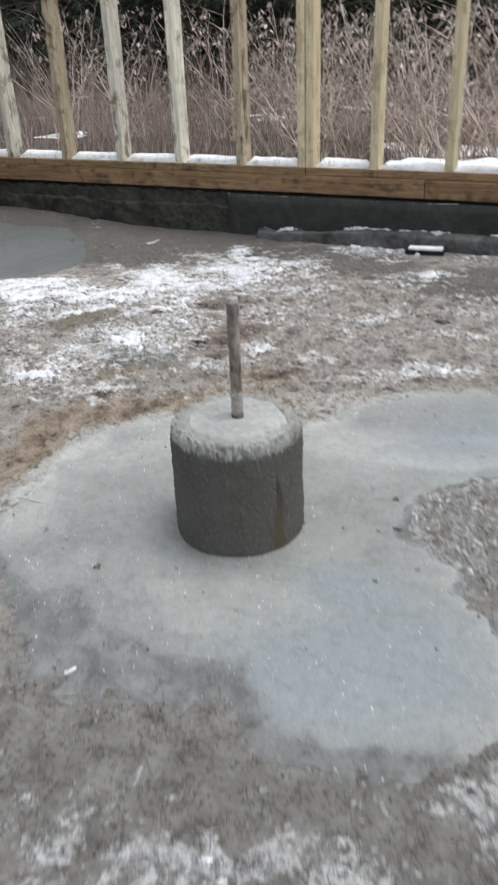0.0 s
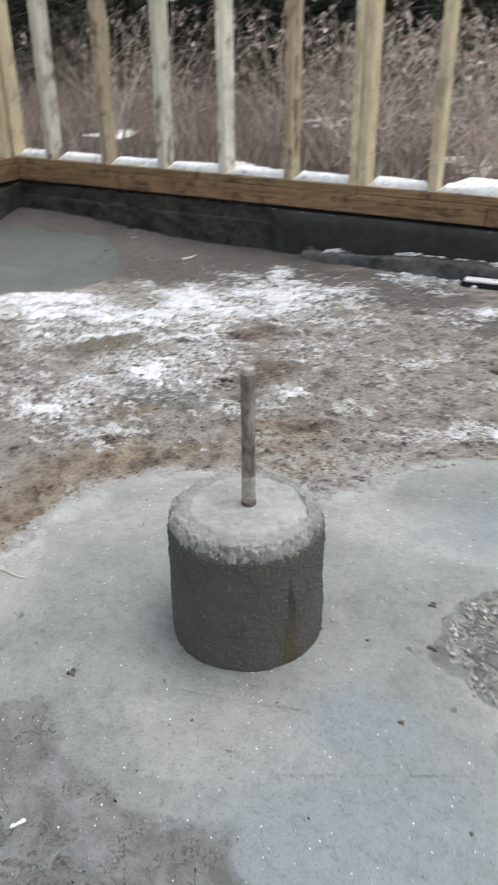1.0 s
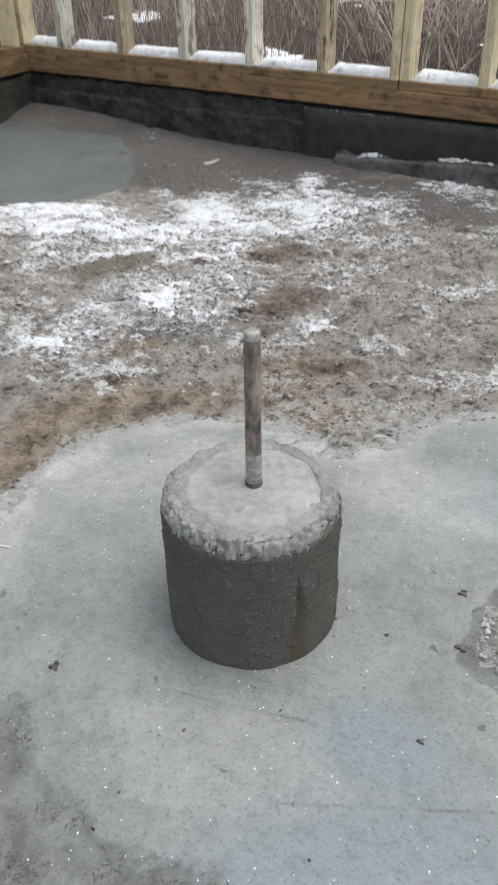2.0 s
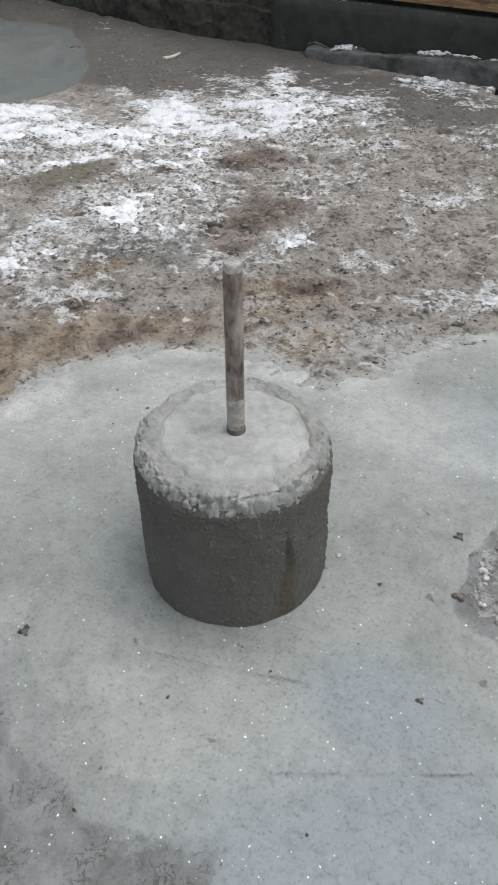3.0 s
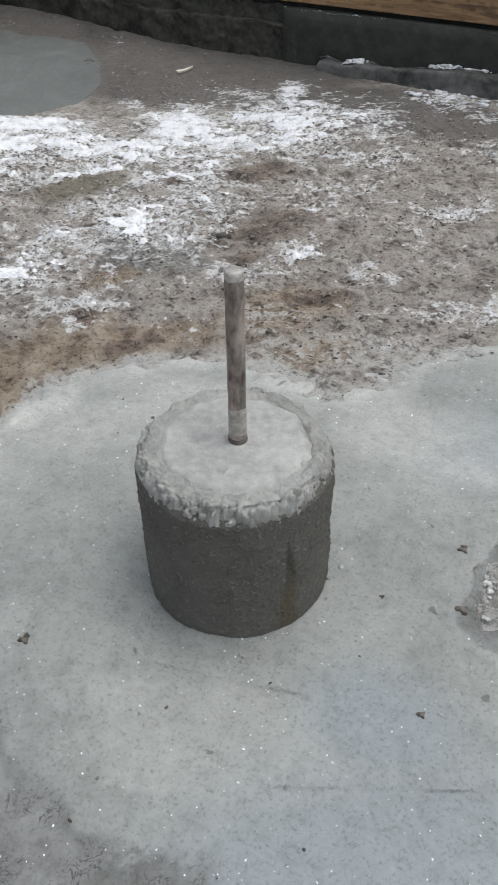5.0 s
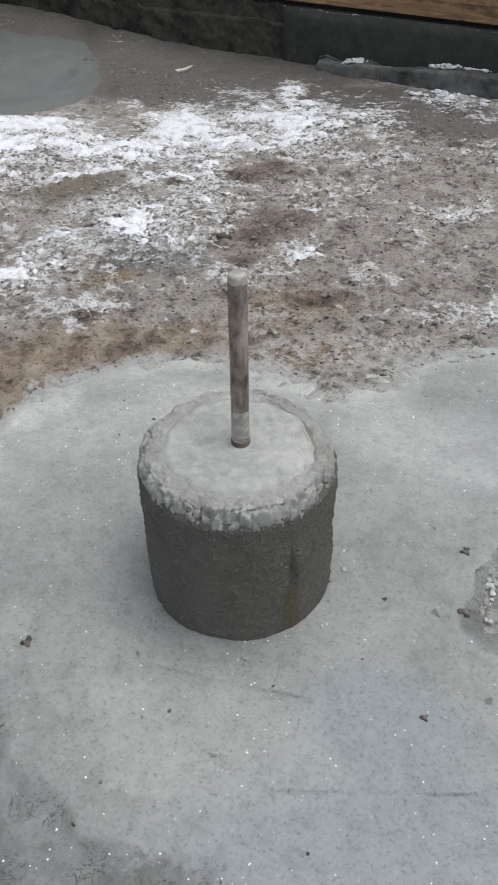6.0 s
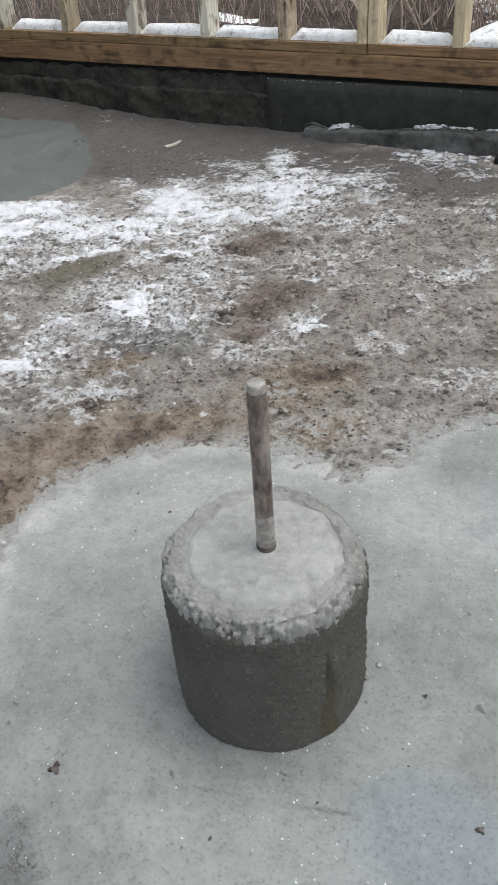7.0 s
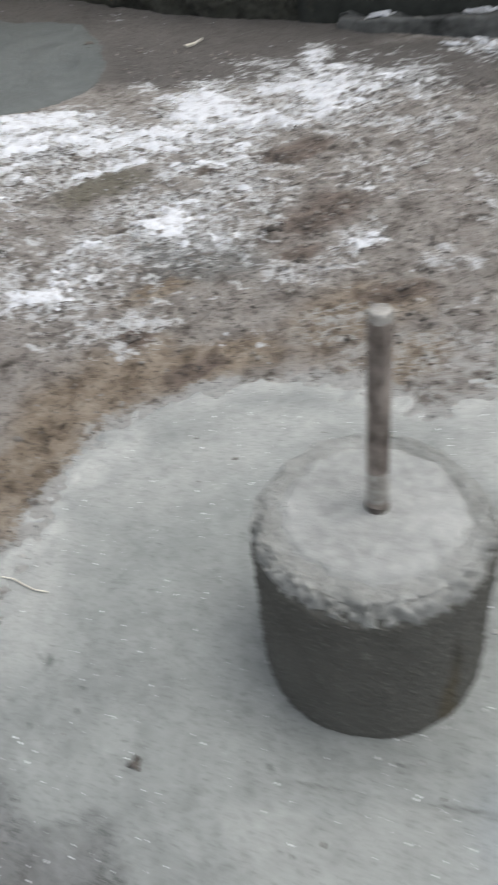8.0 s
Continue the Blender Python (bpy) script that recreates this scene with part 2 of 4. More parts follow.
GREYWOOD = wood_material("weathered_grey_wood", (0.43, 0.395, 0.32), (0.83, 0.80, 0.69), (0.12, 0.085, 0.05), 0.85)
KNOTTY = wood_material("knotty_brown_wood", (0.22, 0.165, 0.105), (0.56, 0.47, 0.34), (0.07, 0.045, 0.025), 0.95)
PINE = wood_material("yellow_pine", (0.47, 0.385, 0.24), (0.72, 0.625, 0.43), (0.18, 0.125, 0.07), 0.55)
PLATEWOOD = wood_material("brown_plate_wood", (0.16, 0.098, 0.048), (0.36, 0.245, 0.122), (0.030, 0.019, 0.011), 0.8, "x")
SILLWOOD = wood_material("damp_sill_wood", (0.12, 0.070, 0.036), (0.33, 0.205, 0.105), (0.022, 0.014, 0.009), 0.7, "x")
SILLWOOD_Y = wood_material("damp_side_sill_wood", (0.12, 0.070, 0.036), (0.33, 0.205, 0.105), (0.022, 0.014, 0.009), 0.7, "y")
STEEL = plain_material("stained_steel", (0.075, 0.060, 0.050), (0.37, 0.32, 0.285), 40, 0.55, 0.2, (1, 1, 0.45))
STEELTIP = plain_material("bright_worn_steel", (0.22, 0.205, 0.185), (0.48, 0.46, 0.43), 70, 0.5, 0.3)
CLOD = plain_material("dark_clod", (0.040, 0.035, 0.030), (0.12, 0.106, 0.093), 30, 0.9, island=True)
CHIPWOOD = plain_material("fresh_chip", (0.55, 0.50, 0.42), (0.75, 0.71, 0.64), 40, 0.8)
STEM = plain_material("dead_stem", (0.19, 0.135, 0.110), (0.56, 0.455, 0.40), 6, 0.85, island=True)
BRANCH = plain_material("pale_dry_branch", (0.34, 0.27, 0.225), (0.74, 0.64, 0.56), 6, 0.85, island=True)
LEAF = plain_material("curled_dead_leaf", (0.32, 0.25, 0.22), (0.62, 0.54, 0.50), 18, 0.85, island=True)
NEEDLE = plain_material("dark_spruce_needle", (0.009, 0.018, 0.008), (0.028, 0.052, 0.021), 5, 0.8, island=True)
BARK = plain_material("grey_brown_bark", (0.05, 0.04, 0.033), (0.14, 0.115, 0.095), 22, 0.9, 0, (1, 1, 0.2))
SHADE_BLACK = plain_material("shadow_black", (0.006, 0.006, 0.006), (0.018, 0.017, 0.016), 30, 0.9)
FLAKE = plain_material("pale_cement_crumb", (0.22, 0.22, 0.213), (0.43, 0.43, 0.415), 60, 0.9, island=True)
FAR = plain_material("far_shaded_woods", (0.004, 0.005, 0.004), (0.018, 0.022, 0.016), 0.9, 1.0, 0, (1, 1, 0.3))


# ---- building helpers ----
def link(name, mesh, mat, parent=None, label="", smooth=True):
    if mat is not None and not mesh.materials:
        mesh.materials.append(mat)
    if smooth:
        mesh.polygons.foreach_set("use_smooth", [True] * len(mesh.polygons))
    ob = new(name, mesh)
    if parent is not None:
        ob.parent = parent
    if label:
        ob["label"] = label
    return ob


def part(name, bm, mat, parent=None, label="", smooth=False):
    mesh = bpy.data.meshes.new(name)
    bm.to_mesh(mesh)
    bm.free()
    return link(name, mesh, mat, parent, label, smooth)


def arrays(name, verts, faces, mat, parent=None, label="", smooth=True):
    mesh = bpy.data.meshes.new(name)
    mesh.from_pydata([], [], [])
    verts, faces = np.asarray(verts, np.float32), np.asarray(faces, np.int32)
    k = faces.shape[1]
    mesh.vertices.add(len(verts))
    mesh.vertices.foreach_set("co", verts.ravel())
    mesh.loops.add(faces.size)
    mesh.loops.foreach_set("vertex_index", faces.ravel())
    mesh.polygons.add(len(faces))
    mesh.polygons.foreach_set("loop_start", np.arange(0, faces.size, k, dtype=np.int32))
    mesh.update(calc_edges=True)
    mesh.validate()
    return link(name, mesh, mat, parent, label, smooth)


def put_attr(ob, name, values):
    a = ob.data.attributes.new(name, "FLOAT", "POINT")
    a.data.foreach_set("value", np.asarray(values, np.float32).ravel())


TABLE = np.random.RandomState(7).rand(256, 256)


def value_noise(x, y, seed=0):
    x, y = x + 37.3 * seed, y + 91.7 * seed
    xi, yi = np.floor(x).astype(int), np.floor(y).astype(int)
    fx, fy = x - xi, y - yi
    fx, fy = fx * fx * (3 - 2 * fx), fy * fy * (3 - 2 * fy)
    a, b = TABLE[xi % 256, yi % 256], TABLE[(xi + 1) % 256, yi % 256]
    c, d = TABLE[xi % 256, (yi + 1) % 256], TABLE[(xi + 1) % 256, (yi + 1) % 256]
    return (a * (1 - fx) + b * fx) * (1 - fy) + (c * (1 - fx) + d * fx) * fy


def fbm(x, y, size, octaves=4, seed=0, gain=0.5):
    """Noise about 0, from -1 to 1, with features of that size in metres."""
    total, amp, norm = 0, 1.0, 0
    for i in range(octaves):
        f = 2.03 ** i / size
        total = total + amp * (2 * value_noise(x * f + 0.37 * y * f, y * f - 0.37 * x * f, seed + i) - 1)
        norm += amp
        amp *= gain
    return total / norm


def step(v, lo, hi):
    u = np.clip((v - lo) / (hi - lo), 0, 1)
    return u * u * (3 - 2 * u)


def blob(x, y, cx, cy, rx, ry, turn=0.0):
    """1 in the middle of an ellipse, 0 on its edge, below 0 outside."""
    c, s = math.cos(radians(turn)), math.sin(radians(turn))
    u, v = (x - cx) * c + (y - cy) * s, -(x - cx) * s + (y - cy) * c
    return 1 - np.sqrt((u / rx) ** 2 + (v / ry) ** 2)


def blobs(x, y, rows):
    out = np.full(np.shape(x), -9.0)
    for r in rows:
        out = np.maximum(out, blob(x, y, *r))
    return out


def spaced(*runs):
    """Coordinates of a grid from runs of (start, end, step)."""
    out = []
    for a, b, s in runs:
        out.append(np.arange(a, b - s * 0.4, s))
    out.append(np.array([runs[-1][1]]))
    return np.concatenate(out)


def box_bm(bm, x0, x1, y0, y1, z0, z1, bevel=0.003, cuts=0, wobble=0.0, seed=0):
    """A board or block with worn edges, added to bm."""
    made = bmesh.ops.create_cube(bm, size=1.0)["verts"]
    for v in made:
        v.co = Vector((x0 if v.co.x < 0 else x1, y0 if v.co.y < 0 else y1, z0 if v.co.z < 0 else z1))
    if cuts:
        long = max(range(3), key=lambda i: (x1 - x0, y1 - y0, z1 - z0)[i])
        edges = [e for e in bm.edges if abs((e.verts[0].co - e.verts[1].co)[long]) > 1e-6 and e.verts[0] in made]
        bmesh.ops.subdivide_edges(bm, edges=edges, cuts=cuts)
    if bevel:
        sharp = [e for e in bm.edges if len(e.link_faces) == 2 and e.calc_face_angle(0) > 0.5]
        bmesh.ops.bevel(bm, geom=sharp, offset=bevel, segments=2, affect="EDGES", profile=0.6)
    if wobble:
        for v in bm.verts:
            n = noise.noise_vector(v.co * 3.1 + Vector((seed * 3.7, 0, 0)))
            v.co += n * wobble
    return bm


# ---- the lie of the land ----
PIER = (-0.588, 1.537)
PIER_R, PIER_TOP = 0.157, 0.283
WALL_Y, WALL_X = 4.36, -3.80          # inner faces of the footing
SLURRY_LOBES = [(-0.60, 1.45, 0.62, 0.56, 0), (-0.84, 1.70, 0.40, 0.38, 30), (0.04, 2.08, 0.60, 0.50, 0), (-0.15, 1.17, 0.30, 0.30, 0), (-0.35, 1.8, 0.4, 0.4, 0)]
WET_LOBES = [(-3.30, 3.60, 0.92, 0.58, -24), (-3.75, 3.75, 0.6, 0.55, 0)]
SNOW_LOBES = [(-1.53, 3.60, 0.24, 0.23, 114), (-1.69, 3.88, 0.14, 0.06, 117), (-1.88, 3.34, 0.19, 0.13, 105), (-1.69, 3.32, 0.18, 0.09, 26),
              (-2.42, 3.06, 0.20, 0.12, 12), (-2.09, 3.02, 0.20, 0.10, 179), (-1.87, 3.03, 0.16, 0.10, 85), (-2.42, 2.86, 0.16, 0.10, 5), (-2.75, 2.95, 0.30, 0.18, 15)]
CRUST_LOBES = [(-1.56, 2.93, 0.20, 0.11, 114), (-1.56, 2.53, 0.20, 0.12, 63), (-1.66, 2.38, 0.15, 0.09, 79), (-2.17, 2.69, 0.18, 0.12, 152), (-1.73, 2.18, 0.12, 0.09, 54),
               (-2.23, 3.46, 0.06, 0.03, 91), (-1.06, 4.17, 0.13, 0.08, 148), (-0.56, 2.52, 0.05, 0.03, 35), (-0.42, 2.58, 0.05, 0.03, 81), (-1.74, 2.98, 0.18, 0.10, 88),
               (-0.62, 3.75, 0.12, 0.07, 40), (-0.30, 2.66, 0.06, 0.04, 30)]
RIME_LOBES = [(-1.10, 3.03, 0.15, 0.13, 91), (-1.07, 2.62, 0.19, 0.07, 65), (-0.81, 2.63, 0.10, 0.08, 92), (-1.12, 3.40, 0.18, 0.15, 60), (-0.67, 2.86, 0.14, 0.10, 98), (-1.16, 2.12, 0.07, 0.03, 26),
              (-1.38, 2.15, 0.14, 0.10, 54), (-1.53, 2.08, 0.12, 0.10, 5), (-0.65, 2.27, 0.08, 0.06, 34), (-1.86, 2.54, 0.18, 0.12, 59), (-0.66, 3.08, 0.18, 0.10, 104), (-0.74, 2.43, 0.11, 0.05, 30),
              (-0.30, 3.05, 0.20, 0.12, 20), (0.05, 2.95, 0.25, 0.12, 15), (-0.20, 3.45, 0.25, 0.14, 20), (-2.10, 2.35, 0.30, 0.20, 40)]
DARK_LOBES = [(-1.17, 2.74, 0.20, 0.11, 66), (-1.42, 3.09, 0.16, 0.08, 54), (-1.36, 2.07, 0.05, 0.04, 150), (-1.15, 2.55, 0.08, 0.04, 53), (-1.17, 2.02, 0.08, 0.04, 57),
              (-1.61, 2.90, 0.06, 0.04, 10), (-0.87, 2.44, 0.11, 0.05, 29)]
FROST_LOBES = [(-1.62, 2.68, 0.62, 0.45, 20), (-2.2, 2.55, 0.55, 0.45, 0), (-0.95, 3.45, 0.7, 0.35, 0), (-0.75, 2.68, 0.6, 0.38, 15), (-0.35, 2.75, 0.5, 0.25, 0),
               (-1.35, 3.0, 0.45, 0.3, 30), (0.1, 3.2, 0.8, 0.7, 0), (-1.5, 2.2, 0.4, 0.22, 25)]


def inside(x, y):
    return step(WALL_Y + 0.15 - y, 0, 0.1) * step(x - WALL_X + 0.15, 0, 0.1)


def land(x, y):
    """Height of the bare ground."""
    h = 0.012 * fbm(x, y, 0.9, 3, 3)
    rough = 0.35 + 0.65 * step(blobs(x, y, FROST_LOBES + [(-1.15, 2.0, 0.45, 0.3, 40), (0.08, 1.74, 0.3, 0.26)]), -0.4, 0.3)
    calm = np.maximum(step(slurry_field(x, y), -0.12, 0.1), step(wet_field(x, y), -0.1, 0.1))
    h = h + (0.012 * fbm(x, y, 0.11, 4, 11, 0.65) + 0.013 * fbm(x, y, 0.035, 3, 13, 0.7)) * rough * (1 - 0.9 * calm)
    off = np.hypot(x - PIER[0], y - PIER[1])
    h = h * step(off, 0.1, 0.5) - 0.014 * step(0.34 - off, 0, 0.2)
    h = h + 0.075 * step(-x, 2.3, 3.7) * step(y, 3.95, 4.34)
    out = 1 - inside(x, y)
    return h + out * (0.05 + 0.05 * fbm(x, y, 1.7, 3, 23)) + 0.02 * np.maximum(y - 9, 0) * out + (0.16 + 0.07 * fbm(x, y, 0.30, 4, 127)) * step(blob(x, y, -0.75, 5.3, 1.25, 0.5), 0, 0.6) * out


def slurry_field(x, y):
    f = blobs(x, y, SLURRY_LOBES)
    hole = blob(x, y, 0.11, 1.73, 0.27, 0.23)
    f = np.minimum(f, -hole * 0.9 + 0.12 * fbm(x, y, 0.15, 4, 35, 0.65))
    return f + 0.14 * fbm(x, y, 0.26, 6, 31, 0.60)


def wet_field(x, y):
    return np.minimum(blobs(x, y, WET_LOBES), (4.08 - y) * 2) + 0.13 * fbm(x, y, 0.45, 6, 41, 0.66)


def snow_beds(x, y):
    beds = np.clip(blobs(x, y, SNOW_LOBES) * 0.45 + 0.72, 0, 0.98)
    crust = np.clip(blobs(x, y, CRUST_LOBES) * 0.25 + 0.64, 0, 0.74)
    near = np.clip(blobs(x, y, [(-0.30, 0.50, 0.80, 0.20, 14), (0.22, 0.98, 0.16, 0.12, 60)]) * 0.5 + 0.38, 0, 0.50)
    return np.maximum(np.maximum(beds, crust), near)


def frost_field(x, y):
    """How much snow lies on the soil: crumbs of frost from about 0.2, a crust from about 0.80."""
    rime = np.clip(blobs(x, y, RIME_LOBES) * 0.25 + 0.36, 0, 0.44)
    stray = 0.15 * step(blobs(x, y, FROST_LOBES), -0.3, 0.3) - 0.02
    u, v = 0.85 * x + 0.15 * y, 1.15 * y - 0.35 * x
    f = np.maximum(np.maximum(rime, stray), snow_beds(x, y)) + 0.62 * fbm(u, v, 0.15, 6, 79, 0.70) + 0.70 * fbm(u, v, 0.045, 5, 83, 0.85)
    f = f - 2 * step(slurry_field(x, y), -0.08, 0.06) - 2 * step(wet_field(x, y), -0.02, 0.06)
    return f - 0.6 * step(blob(x, y, -1.89, 2.72, 0.20, 0.10, 62), 0.0, 0.4) - 0.35 * step(blobs(x, y, DARK_LOBES), 0, 0.5)


def snow_field(x, y):
    return frost_field(x, y) - 0.80


# ---- ground ----
GX = spaced((-60, -12, 6), (-12, -4.7, 0.5), (-4.7, -1.5, 0.013), (-1.5, 0.35, 0.006), (0.35, 1.6, 0.016), (1.6, 8, 0.5), (8, 60, 6))
GY = spaced((-60, -8, 6), (-8, -0.7, 0.4), (-0.7, 0.4, 0.016), (0.4, 2.75, 0.006), (2.75, 4.55, 0.010), (4.55, 12, 0.12), (12, 80, 5))


def grid_faces(nx, ny):
    i = (np.arange(nx - 1)[:, None] * ny + np.arange(ny - 1)[None, :]).ravel()
    return np.stack([i, i + ny, i + ny + 1, i + 1], 1)


def sheet(name, gx, gy, height, mat, keep=None):
    x, y = np.meshgrid(gx, gy, indexing="ij")
    z = height(x, y)
    verts = np.stack([x, y, z], -1).reshape(-1, 3)
    faces = grid_faces(len(gx), len(gy))
    if keep is not None:
        ok = keep(x, y).ravel()
        faces = faces[ok[faces].any(1)]
        used = np.unique(faces)
        back = np.full(len(verts), -1)
        back[used] = np.arange(len(used))
        verts, faces = verts[used], back[faces]
    ob = arrays(name, verts, faces, mat)
    return ob, verts[:, 0].astype(float), verts[:, 1].astype(float)


def soil_height(x, y):
    h = land(x, y)
    return h - 0.004 * step(slurry_field(x, y), 0.05, 0.3)


ground, vx, vy = sheet("ground", GX, GY, soil_height, SOIL)
tagged(ground, "frozen grey-brown muddy soil with frost crumbs", "ground", kind="structure")
sl = slurry_field(vx, vy)
put_attr(ground, "tan", step(blobs(vx, vy, [(-1.34, 1.86, 0.24, 0.14, 76), (-1.30, 1.62, 0.14, 0.20, 10), (-1.16, 2.05, 0.20, 0.08, 48), (-0.92, 2.33, 0.18, 0.13, 52), (-0.75, 2.21, 0.14, 0.08, 62), (-1.42, 2.26, 0.12, 0.04, 50)]) + 0.5 * fbm(vx, vy, 0.16, 5, 71, 0.65), -0.25, 0.45) * 0.85)
put_attr(ground, "dark", step(blobs(vx, vy, DARK_LOBES) + 0.4 * fbm(vx, vy, 0.10, 5, 73, 0.65), -0.15, 0.45) * 0.85)
outside = step(vy, 4.5, 4.7)
put_attr(ground, "litter", outside)
put_attr(ground, "olive", step(blob(vx, vy, -1.89, 2.72, 0.21, 0.11, 62) + 0.6 * fbm(vx, vy, 0.15, 5, 75, 0.65), 0.0, 0.5) * 0.8)
put_attr(ground, "smooth", step(blobs(vx, vy, [(-2.27, 4.0, 0.9, 0.62, 6), (-3.5, 4.2, 0.8, 0.45, 0), (-1.42, 2.39, 0.14, 0.10, 56), (-1.2, 3.9, 0.6, 0.3, 0), (-2.22, 2.86, 0.14, 0.06, 24), (-0.3, 3.7, 0.5, 0.35, 0)]) + 0.15 * fbm(vx, vy, 0.3, 4, 77), 0.0, 0.3))
put_attr(ground, "frost", step(frost_field(vx, vy), 0.14, 0.62) * 1.1)
put_attr(ground, "dust", step(sl + 0.10 * fbm(vx, vy, 0.12, 5, 171, 0.7), -0.15, 0.06) * step(vy + 0.3 * (vx + 1.3), 1.25, 1.5) * (1 - 0.75 * step(vx, -0.75, -0.3)) + 0.34 * step(blob(vx, vy, 0.08, 1.74, 0.42, 0.36) + 0.3 * fbm(vx, vy, 0.12, 4, 176), 0.0, 0.4)
         + 0.42 * step(blobs(vx, vy, [(-0.74, 2.20, 0.26, 0.15, 45), (-0.55, 2.32, 0.16, 0.10, 40), (-0.93, 2.28, 0.14, 0.10, 45)]) + 0.4 * fbm(vx, vy, 0.10, 5, 177, 0.7), -0.1, 0.5))
put_attr(ground, "film", step(blobs(vx, vy, [(-0.35, 0.80, 0.75, 0.40, 8), (0.08, 1.74, 0.42, 0.38, 0), (-1.42, 2.45, 0.2, 0.12, 0)]) + 0.25 * fbm(vx, vy, 0.2, 4, 81), -0.1, 0.35) * 0.85)

# ---- cement spilt round the pier, and the wet patch in the corner ----
def grooves(x, y):
    """Thin scratches left by the trowel and a shallow seam."""
    out = np.zeros(np.shape(x))
    for x0, y0, x1, y1, w, k in ((-0.615, 1.284, -0.355, 1.352, 0.0035, 0.85), (-0.490, 1.367, -0.392, 1.394, 0.003, 0.7), (-0.341, 1.197, -0.059, 1.344, 0.004, 0.8), (-0.60, 1.09, -0.42, 1.16, 0.003, 0.4)):
        dx, dy = x1 - x0, y1 - y0
        t = np.clip(((x - x0) * dx + (y - y0) * dy) / (dx * dx + dy * dy), 0, 1)
        d = np.hypot(x - x0 - t * dx, y - y0 - t * dy) + 0.004 * fbm(x, y, 0.06, 3, 151)
        out = np.maximum(out, k * np.exp(-(d / w) ** 2) * (0.7 + 0.3 * np.sin(t * 9)))
    return out


spill, vx, vy = sheet("cement_spill", spaced((-1.5, 0.35, 0.006), (0.35, 0.9, 0.016)), spaced((0.6, 2.75, 0.006), (2.75, 2.9, 0.01)),
                      lambda x, y: land(x, y) - 0.004 + 0.009 * step(slurry_field(x, y) + 0.16 * fbm(x, y, 0.035, 3, 175, 0.7), -0.06, 0.12) + 0.0012 * fbm(x, y, 0.06, 3, 91) - 0.0035 * grooves(x, y),
                      SLURRY, lambda x, y: slurry_field(x, y) > -0.07)
tagged(spill, "pale grey dried cement slurry spilt on soil", "cement spill", kind="structure")
sf = slurry_field(vx, vy)
tu, tv = (vx + 0.44) * 0.92 + (vy - 1.225) * 0.39, -(vx + 0.44) * 0.39 + (vy - 1.225) * 0.92
trowel = step(1 - np.maximum(np.abs(tu + 0.4 * tv) / 0.19, np.abs(tv) / 0.088) + 0.22 * fbm(vx, vy, 0.10, 4, 93), -0.02, 0.10) * (0.6 + 0.4 * fbm(vx, vy, 0.08, 4, 94))
edge = step(blobs(vx, vy, [(-1.08, 1.72, 0.32, 0.13, 50), (-0.9, 1.93, 0.3, 0.1, 25), (-1.15, 1.4, 0.12, 0.3, 0), (-0.42, 2.02, 0.4, 0.14, 15)]) + 0.55 * fbm(vx, vy, 0.16, 5, 95, 0.7), -0.25, 0.75)
put_attr(spill, "pale", np.clip(0.34 * trowel + (0.55 + 0.35 * fbm(vx, vy, 0.05, 4, 98, 0.7)) * edge
                            + 0.6 * step(fbm(vx * 0.35 + vy * 0.1, vy - 0.3 * vx, 0.12, 5, 172, 0.6), -0.05, 0.5) * step(blob(vx, vy, 0.02, 2.12, 0.6, 0.3, 20), 0, 0.5)
                            + (0.66 + 0.6 * fbm(vx, vy, 0.06, 4, 173, 0.7)) * step(0.24 - sf + 0.15 * fbm(vx, vy, 0.14, 4, 174), 0, 0.22) * step(vy + 0.3 * (vx + 1.3), 1.3, 1.6) * (1 - 0.6 * step(vx, -0.6, -0.2)), 0, 1))
put_attr(spill, "blue", step(blobs(vx, vy, [(-0.16, 1.14, 0.3, 0.22, 30), (-0.25, 1.35, 0.14, 0.10, 0), (-0.05, 2.2, 0.35, 0.2, 30)]) + 0.3 * fbm(vx, vy, 0.2, 4, 96), -0.35, 0.6))
put_attr(spill, "thin", np.clip(1 - step(sf + 0.05 * fbm(vx, vy, 0.06, 3, 97), 0.0, 0.13 + 0.25 * step(1.25 - vy, 0, 0.2)), 0, 1) * (0.8 - 0.65 * step(vy + 0.3 * (vx + 1.3), 1.3, 1.5) * step(blob(vx, vy, 0.08, 1.74, 0.5, 0.42), 0.1, -0.1)) + 0.62 * step(blobs(vx, vy, [(-0.70, 0.98, 0.34, 0.16, -15), (-0.15, 1.66, 0.08, 0.16, 0)]) + 0.5 * fbm(vx, vy, 0.10, 5, 99), 0.1, 0.6) + 0.7 * grooves(vx, vy))
wet, vx, vy = sheet("wet_cement_patch", spaced((-4.7, -2.0, 0.014)), spaced((2.6, 4.5, 0.014)),
                    lambda x, y: land(x, y) - 0.004 + 0.010 * step(wet_field(x, y), -0.04, 0.10), WET, lambda x, y: wet_field(x, y) > -0.05)
tagged(wet, "smooth damp grey cement patch in the wall corner", "cement patch", kind="structure")
put_attr(wet, "pale", step(fbm(vx, vy, 0.5, 3, 101), 0.1, 0.6) * 0.6)
put_attr(wet, "blue", np.zeros(len(vx)))
put_attr(wet, "thin", np.clip(1 - step(wet_field(vx, vy), 0.0, 0.08), 0, 1) * 0.6)

